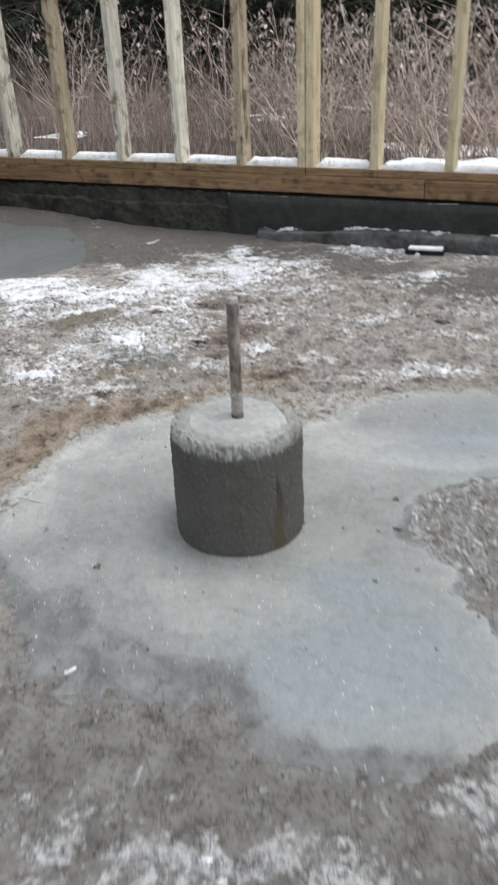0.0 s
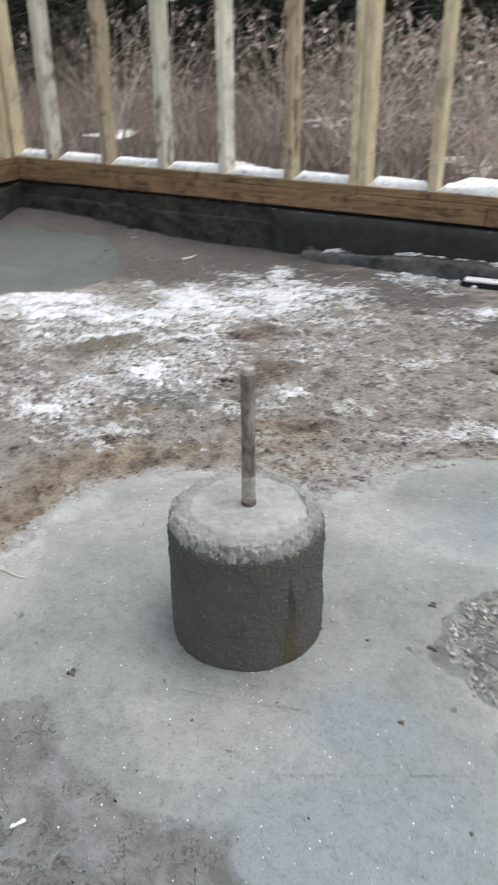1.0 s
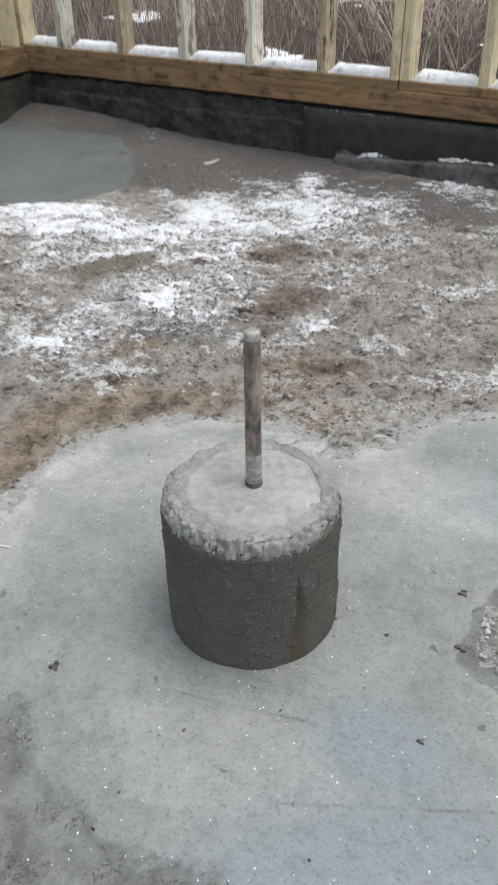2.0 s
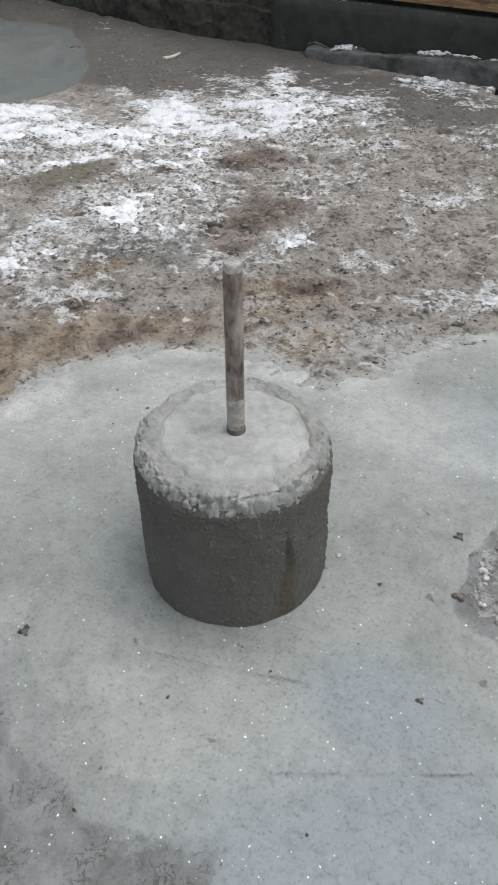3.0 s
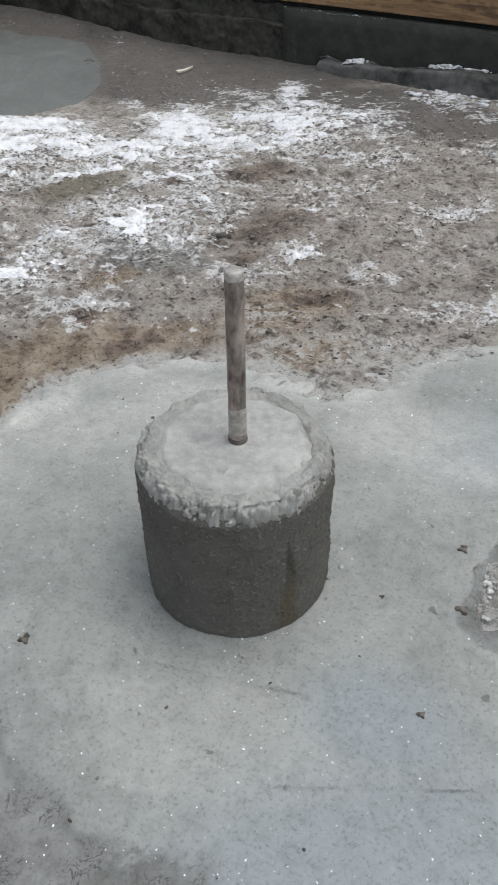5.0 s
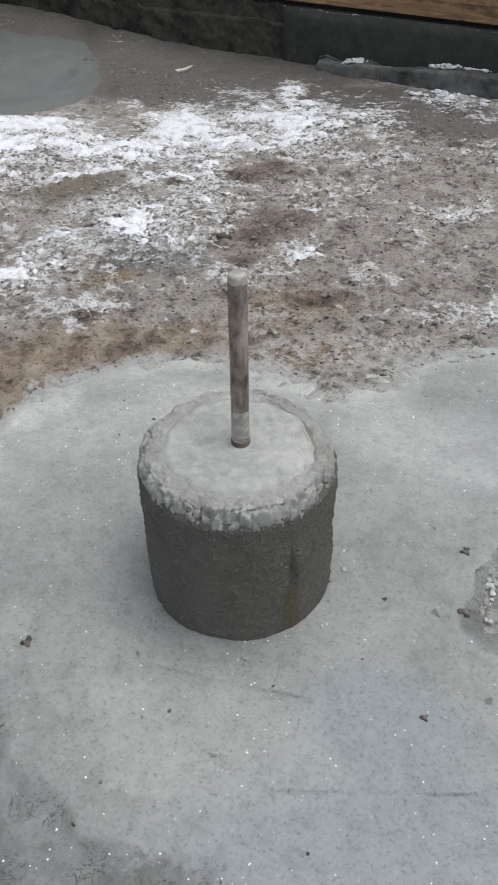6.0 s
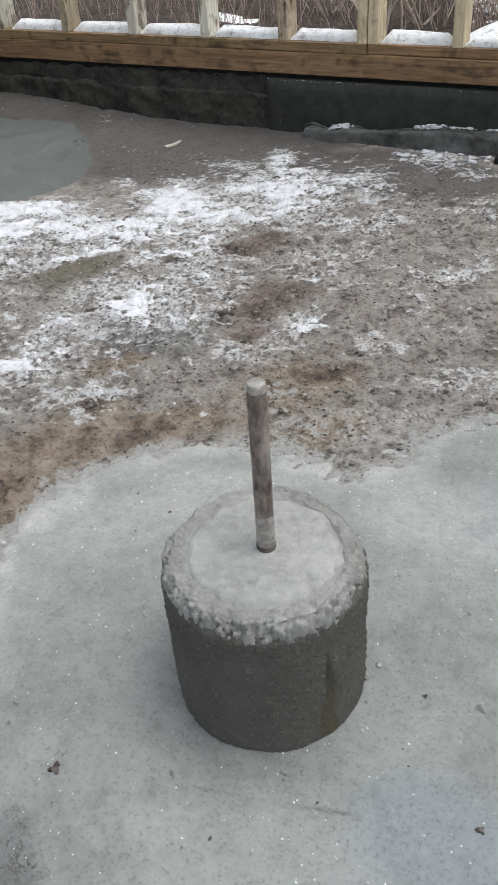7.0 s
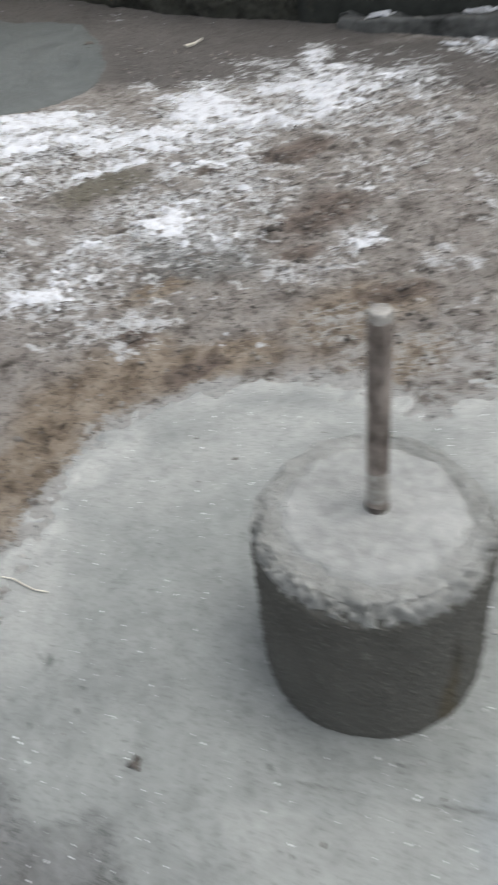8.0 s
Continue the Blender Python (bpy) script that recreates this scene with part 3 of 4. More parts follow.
# ---- snow lying on the soil ----
snow, vx, vy = sheet("snow_crust", spaced((-4.4, -2.7, 0.012), (-2.7, -0.3, 0.0075), (-0.3, 1.5, 0.012)), spaced((0.1, 2.0, 0.009), (2.0, 4.36, 0.0075)),
                     lambda x, y: land(x, y) - 0.006 + 0.015 * step(snow_field(x, y), -0.10, 0.30) + 0.003 * fbm(x, y, 0.035, 3, 111) * step(snow_field(x, y), 0.0, 0.2),
                     SNOW_OLD, lambda x, y: (snow_field(x, y) > -0.09) & (y < WALL_Y - 0.01))
tagged(snow, "thin patchy old snow frozen on the mud", "snow", kind="stuff")


def outer_snow(x, y):
    return fbm(x, y, 1.1, 5, 121, 0.6) + 0.2 * step(5.2 - y, 0, 0.3) + 1.3 * step(blob(x, y, -0.75, 5.3, 1.35, 0.6) + 0.35 * fbm(x, y, 0.4, 4, 125), -0.05, 0.3) - 0.30 - 0.15 * step(-x, 1.6, 2.4)


snow_out, vx, vy = sheet("snow_cover", spaced((-9, 4, 0.07)), spaced((4.62, 11, 0.07)),
                         lambda x, y: land(x, y) - 0.01 + 0.06 * step(outer_snow(x, y), -0.1, 0.4) + 0.01 * fbm(x, y, 0.2, 3, 123), SNOW, lambda x, y: outer_snow(x, y) > -0.08)
tagged(snow_out, "broken white snow cover among dead brush", "snow", kind="stuff")


# ---- low concrete footing ----
PLATE_FRONT, PLATE_TOP = 4.318, 0.386


def rough_block(name, x0, x1, y0, y1, z0, z1, mat, rough, size, step_len=0.03, seed=0, parent=None):
    """A cast block whose faces are uneven."""
    bm = bmesh.new()
    box_bm(bm, x0, x1, y0, y1, z0, z1, 0)
    for ax, span in enumerate((x1 - x0, y1 - y0, z1 - z0)):
        cuts = max(1, min(150, int(span / step_len)))
        edges = [e for e in bm.edges if abs((e.verts[0].co - e.verts[1].co)[ax]) > 0.9 * span]
        bmesh.ops.subdivide_edges(bm, edges=edges, cuts=cuts, use_grid_fill=True)
    for v in bm.verts:
        p = v.co / size + Vector((seed * 9.1, 0, 0))
        v.co += (noise.noise_vector(p) + 0.5 * noise.noise_vector(p * 2.7)) * rough
    return part(name, bm, mat, parent, smooth=True)


# near-black rough faces on the left, a smoother dark panel on the right
tagged(rough_block("wall_north", -4.02, -1.95, WALL_Y - 0.022, WALL_Y + 0.2, -0.2, 0.228, FOOTING, 0.015, 0.06, 0.014, 1), "dark rough concrete footing wall", "footing", kind="structure")
tagged(rough_block("wall_north_foot", -4.0, -1.80, WALL_Y - 0.050, WALL_Y + 0.05, -0.2, 0.155, FOOT, 0.020, 0.07, 0.014, 6), "dark rough concrete foot of the wall", "footing", kind="structure")
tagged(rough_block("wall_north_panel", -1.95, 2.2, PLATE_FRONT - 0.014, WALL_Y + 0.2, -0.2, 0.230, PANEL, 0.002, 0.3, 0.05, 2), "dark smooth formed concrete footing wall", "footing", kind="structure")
def ledge_wear(x, y):
    worn = step(-x, 0.9, 1.7)
    return 0.030 * noise.noise(Vector((x * 7, y * 9, 1))) * (0.35 + worn) - 0.036 * worn


ledge = rough_block("ledge", -1.75, 2.2, WALL_Y - 0.150, WALL_Y - 0.02, -0.2, 0.082, LEDGE, 0.014, 0.06, 0.014, 3)
for v in ledge.data.vertices:
    if v.co.z > 0:
        worn = step(-v.co.x, 0.9, 1.7)
        v.co.z += ledge_wear(v.co.x, v.co.y)
        v.co.y += 0.05 * worn * (0.4 + noise.noise(Vector((v.co.x * 6, 3, 5)))) * (v.co.y < WALL_Y - 0.08)
tagged(ledge, "broken dark concrete ledge along the footing wall", "ledge", kind="structure")
tagged(rough_block("wall_west", -4.02, WALL_X, 1.9, WALL_Y - 0.004, -0.2, 0.228, FOOTING, 0.012, 0.13, 0.03, 4), "dark rough concrete footing wall", "footing", kind="structure")


# ---- timber sills and stud walls ----

def sill_board(x0, x1, y0, y1, mat, z0=0.252, z1=0.345, seed=0):
    bm = bmesh.new()
    box_bm(bm, x0, x1, y0, y1, z0, z1, 0.005, 10, 0.003, seed)
    ob = part("sill_board", bm, mat)
    return tagged(ob, "damp brown wooden sill board on the footing", "sill board", "sill boards")


sill_board(-3.90, -0.80, PLATE_FRONT, PLATE_FRONT + 0.15, SILLWOOD, seed=1)
tagged(sill_board(-0.795, 2.15, PLATE_FRONT - 0.008, PLATE_FRONT + 0.15, SILLWOOD, seed=2), "damp reddish-brown wooden sill board on the footing")
sill_board(-3.94, -3.785, 1.95, PLATE_FRONT - 0.005, SILLWOOD_Y, seed=3)

# Added filler that carries the sill; its black paints the shadow of the gap.
for box in ((-3.90, 2.15, PLATE_FRONT + 0.03, PLATE_FRONT + 0.14), (-3.93, -3.82, 1.95, PLATE_FRONT + 0.02)):
    bm = bmesh.new()
    box_bm(bm, *box, 0.215, 0.2525, 0.002)
    tagged(part("sill_seal", bm, SHADE_BLACK), "added black filler painting the shadow gap between footing and sill", "sill seal", kind="structure")

STUD_W, STUD_D, STUD_H = 0.045, 0.110, 2.0


def stud_mesh(seed, wane=0.0):
    bm = bmesh.new()
    box_bm(bm, -STUD_W / 2, STUD_W / 2, 0, STUD_D, 0, STUD_H, 0.003, 24)
    for v in bm.verts:
        n = noise.noise_vector(Vector((seed * 5.3, 1.7, v.co.z * 2.2)))
        k = noise.noise(Vector((seed * 2.9 + v.co.x * 30, v.co.y * 20, v.co.z * 9)))
        v.co.x += 0.004 * n.x * min(1, v.co.z * 3) + wane * k * 0.008
        v.co.y += 0.004 * n.y * min(1, v.co.z * 3) + wane * k * 0.006
    mesh = bpy.data.meshes.new("stud")
    bm.to_mesh(mesh)
    bm.free()
    return mesh


def stud_wall(length, plate_mat, studs, label, m, plate_back=0.0):
    """A framed wall along +x from its origin: plates and studs at (place, material, wane)."""
    wall = new("stud_wall")
    tagged(wall, label, "stud wall", "framed wall panels")
    bm = bmesh.new()
    box_bm(bm, 0.001, length - 0.001, plate_back, 0.14, 0.0, PLATE_TOP - 0.347, 0.003, 12, 0.0015, length)
    part("bottom_plate", bm, plate_mat, wall)
    bm = bmesh.new()
    box_bm(bm, 0.001, length - 0.001, 0.0, 0.11, PLATE_TOP - 0.347 + STUD_H, PLATE_TOP - 0.347 + STUD_H + 0.038, 0.003, 0)
    part("top_plate", bm, plate_mat, wall)
    for i, (at, mat, wane) in enumerate(studs):
        ob = link("stud", stud_mesh(i + 17 * length, wane), mat, wall, "", False)
        ob.location = (at, 0.010, PLATE_TOP - 0.347)
    wall.matrix_world = m
    return wall


stud_wall(2.46, PLATEWOOD, [(0.095, PINE, 0.1), (0.045, PINE, 0), (0.40, GREYWOOD, 0.1), (0.835, KNOTTY, 1.0), (1.245, GREYWOOD, 0.5), (1.655, GREYWOOD, 0.1), (2.06, KNOTTY, 0.2), (2.436, PINE, 0)],
          "framed panel of weathered grey and yellow studs on a sill", pose(-3.935, PLATE_FRONT + 0.004, 0.347))
stud_wall(2.44, SILLWOOD, [(0.024, PINE, 0), (0.39, PINE, 0.1), (0.79, PINE, 0), (1.20, PINE, 0), (1.60, GREYWOOD, 0), (2.0, PINE, 0), (2.41, PINE, 0)],
          "framed panel of clean yellow pine studs on a sill", pose(-1.474, PLATE_FRONT + 0.004, 0.347), 0.012)
stud_wall(2.35, SILLWOOD, [(0.024, PINE, 0), (0.40, PINE, 0), (0.81, GREYWOOD, 0.2), (1.21, PINE, 0), (1.62, PINE, 0), (2.3, PINE, 0)],
          "framed side panel of yellow pine studs on a sill", pose(-3.79, 1.96, 0.347, 0, 0, 90))


def snow_strip(x0, x1, seed):
    n, k = 26, 9
    verts = []
    for i in range(n + 1):
        u = i / n
        x = x0 + (x1 - x0) * u
        end = min(1, 7 * min(u, 1 - u) + 0.25)
        for j in range(k + 1):
            a = math.pi * j / k
            p = Vector((x * 9, j * 0.6, seed * 3.1))
            w = 1 + 0.18 * noise.noise(p)
            verts.append((x, PLATE_FRONT + 0.085 - 0.045 * math.cos(a) * w, PLATE_TOP - 0.002 + 0.042 * math.sin(a) ** 0.7 * end * w if 0 < j < k else PLATE_TOP - 0.003))
    faces = [(i * (k + 1) + j, (i + 1) * (k + 1) + j, (i + 1) * (k + 1) + j + 1, i * (k + 1) + j + 1) for i in range(n) for j in range(k)]
    ob = arrays("snow_strip", verts, faces, SNOW)
    tagged(ob, "clean white snow lying on the plate between studs", "snow strip", "snow on the bottom plate")


EDGES = [-3.86, -3.505, -3.095, -2.69, -2.28, -1.875, -1.475, -1.084, -0.684, -0.274, 0.126, 0.526, 0.936]
for i, (a, b) in enumerate(zip(EDGES, EDGES[1:])):
    snow_strip(a + (0.05 if a in (-1.475, -3.86) else 0.024), b - (0.055 if b == -1.475 else 0.024), i)


# ---- the concrete pier ----
def lathe(name, rings, seg, shape, mat, parent, label=""):
    """Rings of (radius, height), each moved by shape(angle, radius, height) -> (dr, dz)."""
    verts, faces = [], []
    for r, z in rings:
        for i in range(seg):
            a = 2 * math.pi * i / seg
            dr, dz = shape(a, r, z)
            verts.append(((r + dr) * math.cos(a), (r + dr) * math.sin(a), z + dz))
    for j in range(len(rings) - 1):
        for i in range(seg):
            k = (i + 1) % seg
            faces.append((j * seg + i, j * seg + k, (j + 1) * seg + k, (j + 1) * seg + i))
    return arrays(name, verts, faces, mat, parent, label)


def concrete_pier():
    pier = new("concrete_pier")
    tagged(pier, "round dark concrete pier with a pale rough top and steel rod", "concrete pier")
    pier.location = (*PIER, 0)
    seg = 400

    def rough_shaft(a, r, z):
        p = Vector((math.cos(a), math.sin(a), z * 5))
        return 0.0022 * noise.noise(p * 2.2) + 0.0011 * noise.noise(p * 14) + 0.0075 * max(0, noise.noise(p * 30) - 0.24) + 0.0006 * noise.noise(p * 40), 0

    # the side is much darker than the rim and cap
    shaft = lathe("shaft", [(PIER_R + 0.0032 - 0.0033 * i / 110 - 0.010 * step(-0.05 + i * (PIER_TOP + 0.035) / 110, 0.252, 0.266), -0.05 + i * (PIER_TOP + 0.035) / 110) for i in range(111)], seg, rough_shaft, SHAFT, pier, "dark smooth formed concrete side")
    co = np.empty(len(shaft.data.vertices) * 3, np.float32)
    shaft.data.vertices.foreach_get("co", co)
    co = co.reshape(-1, 3)
    ang = np.degrees(np.arctan2(co[:, 1], co[:, 0]))
    wave = 1.2 * np.sin(co[:, 2] * 40)
    low = np.clip((0.20 - co[:, 2]) / 0.20, 0, 1)
    put_attr(shaft, "rust", step(3.2 + 4.8 * low - np.abs(ang + 28 + wave), 0, 3) * step(0.205 - co[:, 2], 0, 0.06))
    put_attr(shaft, "damp", step(1.5 + 8 * low - np.abs(ang + 28 + wave), 0, 2.0) * step(0.225 - co[:, 2], 0, 0.03) * step(co[:, 2], 0.06, 0.16))

    top = PIER_TOP

    def rough_rim(a, r, z):
        flat = Vector((math.cos(a) * r, math.sin(a) * r, z * 1.3))
        flat += noise.noise_vector(flat * 70) * 0.005
        cell, grain = noise.voronoi(flat * 66)[0], noise.voronoi(flat * 150 + Vector((3, 1, 7)))[0]
        lumps = 1.5 * min(cell[1] - cell[0], 0.42) - 0.28 + 0.15 * noise.cell(flat * 66) + 0.6 * min(grain[1] - grain[0], 0.4) - 0.1
        slow = noise.noise(flat * 35)
        grit = noise.noise(flat * 420)
        out = step(r, 0.110, 0.128)
        back = max(0, math.cos(a - radians(38))) ** 8
        front = 0.35 + 0.65 * step(math.cos(a + radians(62)), -0.4, 0.5)
        lumps *= front
        dz = (0.0070 * lumps + 0.0055 * slow + 0.0014 * grit - 0.006 * back) * out * (1 + 1.1 * step(r, 0.130, 0.150))
        dz -= 0.007 * math.exp(-((r - 0.119) / 0.003) ** 2) * step(math.cos(a - radians(48)), 0.72, 0.86)
        dr = 0.0085 * lumps + 0.0035 * slow + 0.0016 * grit - 0.0020 if r > 0.143 else 0.0
        if z < top - 0.010:
            dz -= 0.012 * step(math.cos(a + radians(62)), 0.2, 0.9) * step(top - z, 0.010, 0.026)
            drip = 0.5 + 0.9 * noise.noise(Vector((math.cos(a) * 4, math.sin(a) * 4, 1.5))) + 0.5 * (0.5 - noise.voronoi(Vector((math.cos(a) * 9, math.sin(a) * 9, 2.5)))[0][0])
            dz += (z - top + 0.010) * drip * 0.2 + 0.010 * noise.noise(Vector((math.cos(a) * 14, math.sin(a) * 14, 6.5))) * step(top - z, 0.010, 0.022)
        if r < 0.153 and z < top - 0.02:
            dr = 0.0
        return dr, dz

    rings = [(0.104, top + 0.001)] + [(0.108 + 0.0022 * i, top - 0.001) for i in range(17)]
    rings += [(0.1460, top - 0.003), (0.1482, top - 0.005), (0.1502, top - 0.0075), (0.1522, top - 0.0105), (0.1540, top - 0.0135), (0.1553, top - 0.017), (0.1562, top - 0.0205),
              (0.1566, top - 0.0235), (0.1566, top - 0.027), (0.1500, top - 0.031)]
    lathe("top_rim", rings[::-1], 380, rough_rim, RIM, pier, "rough crumbled grey concrete rim")

    def cap_shape(a, r, z):
        p = Vector((math.cos(a) * r * 30, math.sin(a) * r * 30, 8))
        wob = 0.005 * noise.noise(Vector((math.cos(a) * 2, math.sin(a) * 2, 4))) * step(r, 0.09, 0.11)
        wob += 0.008 * noise.noise(Vector((math.cos(a) * 6, math.sin(a) * 6, 4))) * step(r, 0.09, 0.11)
        return wob, 0.0018 * noise.noise(p) + 0.0006 * noise.noise(p * 3) - 0.004 * step(0.012 - np.hypot(r * math.cos(a) - 0.015, r * math.sin(a) + 0.068), 0, 0.01)

    cap_rings = [(0.120, top - 0.006), (0.115, top - 0.001), (0.111, top + 0.0025)] + [(0.108 - i * 0.006, top + 0.0045) for i in range(16)]
    lathe("mortar_cap", cap_rings + [(0.006, top + 0.0045)], 120, cap_shape, CAP, pier, "pale smooth trowelled mortar disc")

    def rod_shape(a, r, z):
        return 0.0004 * noise.noise(Vector((a * 2, 0, z * 60))), 0

    rod = lathe("steel_rod", [(0.0138, 0.270 + i * 0.0149) for i in range(21)], 40, rod_shape, STEEL, pier, "stained round steel rod")
    lathe("rod_end", [(0.0139, 0.566), (0.0139, 0.568), (0.0130, 0.571), (0.0134, 0.5735), (0.0122, 0.578), (0.0105, 0.579), (0.005, 0.5795), (0.0005, 0.5797)], 32,
                lambda a, r, z: (0.0008 * noise.noise(Vector((a * 3, z * 300, 2))), 0.0012 * noise.noise(Vector((a * 2, r * 300, 5)))), STEELTIP, rod, "scuffed pale rod end")
    lathe("rod_collar", [(0.0142, 0.538), (0.0146, 0.540), (0.0146, 0.546), (0.0142, 0.548)], 32, lambda a, r, z: (0, 0), STEEL, rod)
    # the rod is darker at its base, with a paler band above
    lathe("rod_foot", [(0.0139, 0.284), (0.0148, 0.285), (0.0152, 0.290), (0.0149, 0.2945), (0.0139, 0.2955)], 32, lambda a, r, z: (0.0004 * noise.noise(Vector((a * 3, z * 200, 8))), 0), CLOD, rod, "dark ring round the rod's base")
    lathe("rod_band", [(0.0138, 0.303), (0.0141, 0.304), (0.0141, 0.352), (0.0138, 0.353)], 32, lambda a, r, z: (0, 0.004 * noise.noise(Vector((a * 1.5, 2, 8)))), STEELTIP, rod, "pale band low on the rod")
    lean = Matrix.Translation((0.004, 0.004, 0)) @ Matrix.Translation((0, 0, 0.28)) @ pose(0, 0, 0, -1.6, -0.8, 0) @ Matrix.Translation((0, 0, -0.28))
    rod.matrix_local = lean
    return pier


concrete_pier()


# ---- loose bits on the ground ----
def ground_z(x, y):
    x, y = np.array([x], float), np.array([y], float)
    return float(np.maximum(land(x, y), land(x, y) - 0.004 + 0.009 * step(slurry_field(x, y), -0.06, 0.12))[0])


def lump(bm, x, y, size, seed, flat=0.6):
    made = bmesh.ops.create_icosphere(bm, subdivisions=2, radius=size)["verts"]
    z = ground_z(x, y)
    for v in made:
        k = 1 + 0.7 * noise.noise(v.co / size * 1.9 + Vector((seed * 7.7, 0, 0)))
        v.co = Vector((v.co.x * k + x, v.co.y * k * 0.8 + y, max(-size * 0.3, v.co.z * k * flat) + z + size * 0.2))


def clod(x, y, size, seed, label="dark clod of frozen soil"):
    bm = bmesh.new()
    for k in range(4):
        a = seed * 1.7 + k * 1.9
        lump(bm, x + size * 0.8 * math.cos(a) * (k > 0), y + size * 0.8 * math.sin(a) * (k > 0), size * (0.75 - 0.12 * k), seed + k * 5, 0.45)
    tagged(part("soil_clod", bm, CLOD, smooth=True), label, "soil clod", "soil clods")


for i, (x, y, s) in enumerate([(-0.805, 1.216, 0.013), (-0.193, 1.403, 0.008), (-1.171, 2.034, 0.012), (-1.362, 2.061, 0.02), (-2.77, 3.88, 0.035), (-2.74, 3.83, 0.02), (-1.63, 3.72, 0.018),
                               (-0.33, 1.585, 0.006), (-0.42, 3.135, 0.034), (-1.27, 2.62, 0.03), (-1.14, 2.5, 0.022), (-0.24, 1.75, 0.012), (-0.20, 1.62, 0.014)]):
    clod(x, y, s * 0.7, i)


def joined_lumps(name, count, box, size, mat, label, category, seed, keep, rest=None):
    rng = random.Random(seed)
    base = bmesh.new()
    bmesh.ops.create_icosphere(base, subdivisions=1, radius=1)
    ico = np.array([v.co[:] for v in base.verts])
    tri = np.array([[v.index for v in f.verts] for f in base.faces])
    base.free()
    pts = np.array([[rng.uniform(box[0], box[1]), rng.uniform(box[2], box[3]), rng.random()] for _ in range(count)])
    pts = pts[keep(pts[:, 0], pts[:, 1], pts[:, 2])]
    z = np.maximum(land(pts[:, 0], pts[:, 1]), land(pts[:, 0], pts[:, 1]) - 0.004 + 0.009 * step(slurry_field(pts[:, 0], pts[:, 1]), -0.06, 0.12))
    if rest:
        z = [rest(p[0], p[1]) for p in pts]
    vs, fs = [], []
    for n, (p, h) in enumerate(zip(pts, z)):
        s = size[0] + (size[1] - size[0]) * rng.random() ** 3
        jit = 1 + 0.5 * np.array([[rng.uniform(-1, 1)] for _ in ico])
        vs.append(ico * jit * s * np.array([rng.uniform(0.8, 1.4), rng.uniform(0.8, 1.3), 0.48]) + np.array([p[0], p[1], h + s * 0.25]))
        fs.append(tri + n * len(ico))
    return tagged(arrays(name, np.concatenate(vs), np.concatenate(fs), mat, smooth=False), label, category, kind="stuff")


joined_lumps("soil_lumps", 12000, (-2.7, 0.6, 1.5, 3.9), (0.002, 0.009), SOIL, "rough frozen grey-brown soil lumps", "soil lumps", 4,
             lambda x, y, r: (slurry_field(x, y) < -0.03) & (wet_field(x, y) < -0.03) & (r < 0.25 + 0.75 * step(blobs(x, y, FROST_LOBES) + 0.5 * fbm(x, y, 0.2, 3, 161), -0.3, 0.3)))
joined_lumps("soil_crumbs", 9000, (-2.4, 0.6, 1.5, 4.0), (0.0010, 0.0045), CLOD, "small dark crumbs of frozen soil", "soil crumbs", 5,
             lambda x, y, r: (slurry_field(x, y) < 0.0) & (wet_field(x, y) < 0) & (r < 0.35 + 0.65 * step(blobs(x, y, FROST_LOBES), -0.4, 0.2)))
joined_lumps("ice_crumbs", 12000, (-2.7, 0.8, 1.9, 4.25), (0.0012, 0.0048), SNOW_OLD, "small white crumbs of frozen snow", "ice crumbs", 6,
             lambda x, y, r: (slurry_field(x, y) < -0.03) & (wet_field(x, y) < 0) & (r < 0.03 + 0.9 * step(snow_field(x, y), -0.35, 0.05)))
# tiny white lumps imitate the sparkle of frost on the cement
joined_lumps("snow_grains", 2000, (-1.3, 0.3, 0.6, 2.4), (0.0006, 0.0018), SNOW, "fine white grains put in as frost glints on the cement", "snow grains", 7, lambda x, y, r: slurry_field(x, y) > 0.02)
joined_lumps("cement_crumbs", 2200, (-1.5, 0.3, 0.6, 2.7), (0.001, 0.004), CLOD, "dark grit crumbs round the cement edge", "grit", 8,
             lambda x, y, r: (np.abs(slurry_field(x, y)) < 0.10) | (r < 0.06))
joined_lumps("cement_flakes", 9000, (-1.6, 0.35, 0.6, 2.8), (0.0009, 0.0034), FLAKE, "pale crumbs of dried cement at the spill's edge", "cement crumbs", 12,
             lambda x, y, r: (slurry_field(x, y) < 0.06) & (slurry_field(x, y) > -0.02 - 0.22 * r * r))
joined_lumps("gravel_bits", 2600, (-0.25, 0.45, 1.45, 2.02), (0.0015, 0.0075), FLAKE, "pale and dark gravel bits in a bare patch", "gravel", 14,
             lambda x, y, r: (slurry_field(x, y) < 0.03) & (r < 0.8))
joined_lumps("mortar_crumbs", 900, (-0.80, -0.30, 1.33, 1.78), (0.0012, 0.0058), FLAKE, "pale mortar crumbs round the foot of the pier", "mortar crumbs", 13,
             lambda x, y, r: (np.hypot(x - PIER[0], y - PIER[1]) > 0.160) & (np.hypot(x - PIER[0], y - PIER[1]) < 0.164 + 0.05 * r * r * (x > -0.52)))
joined_lumps("ledge_snow", 2600, (-1.62, 0.6, 4.245, 4.302), (0.003, 0.013), SNOW_OLD, "lumps of snow along the concrete ledge", "snow", 9,
             lambda x, y, r: fbm(x, y, 0.16, 4, 131, 0.6) + 2.5 * (y - 4.28) > 0.05 * r, lambda x, y: 0.082 + ledge_wear(x, y))
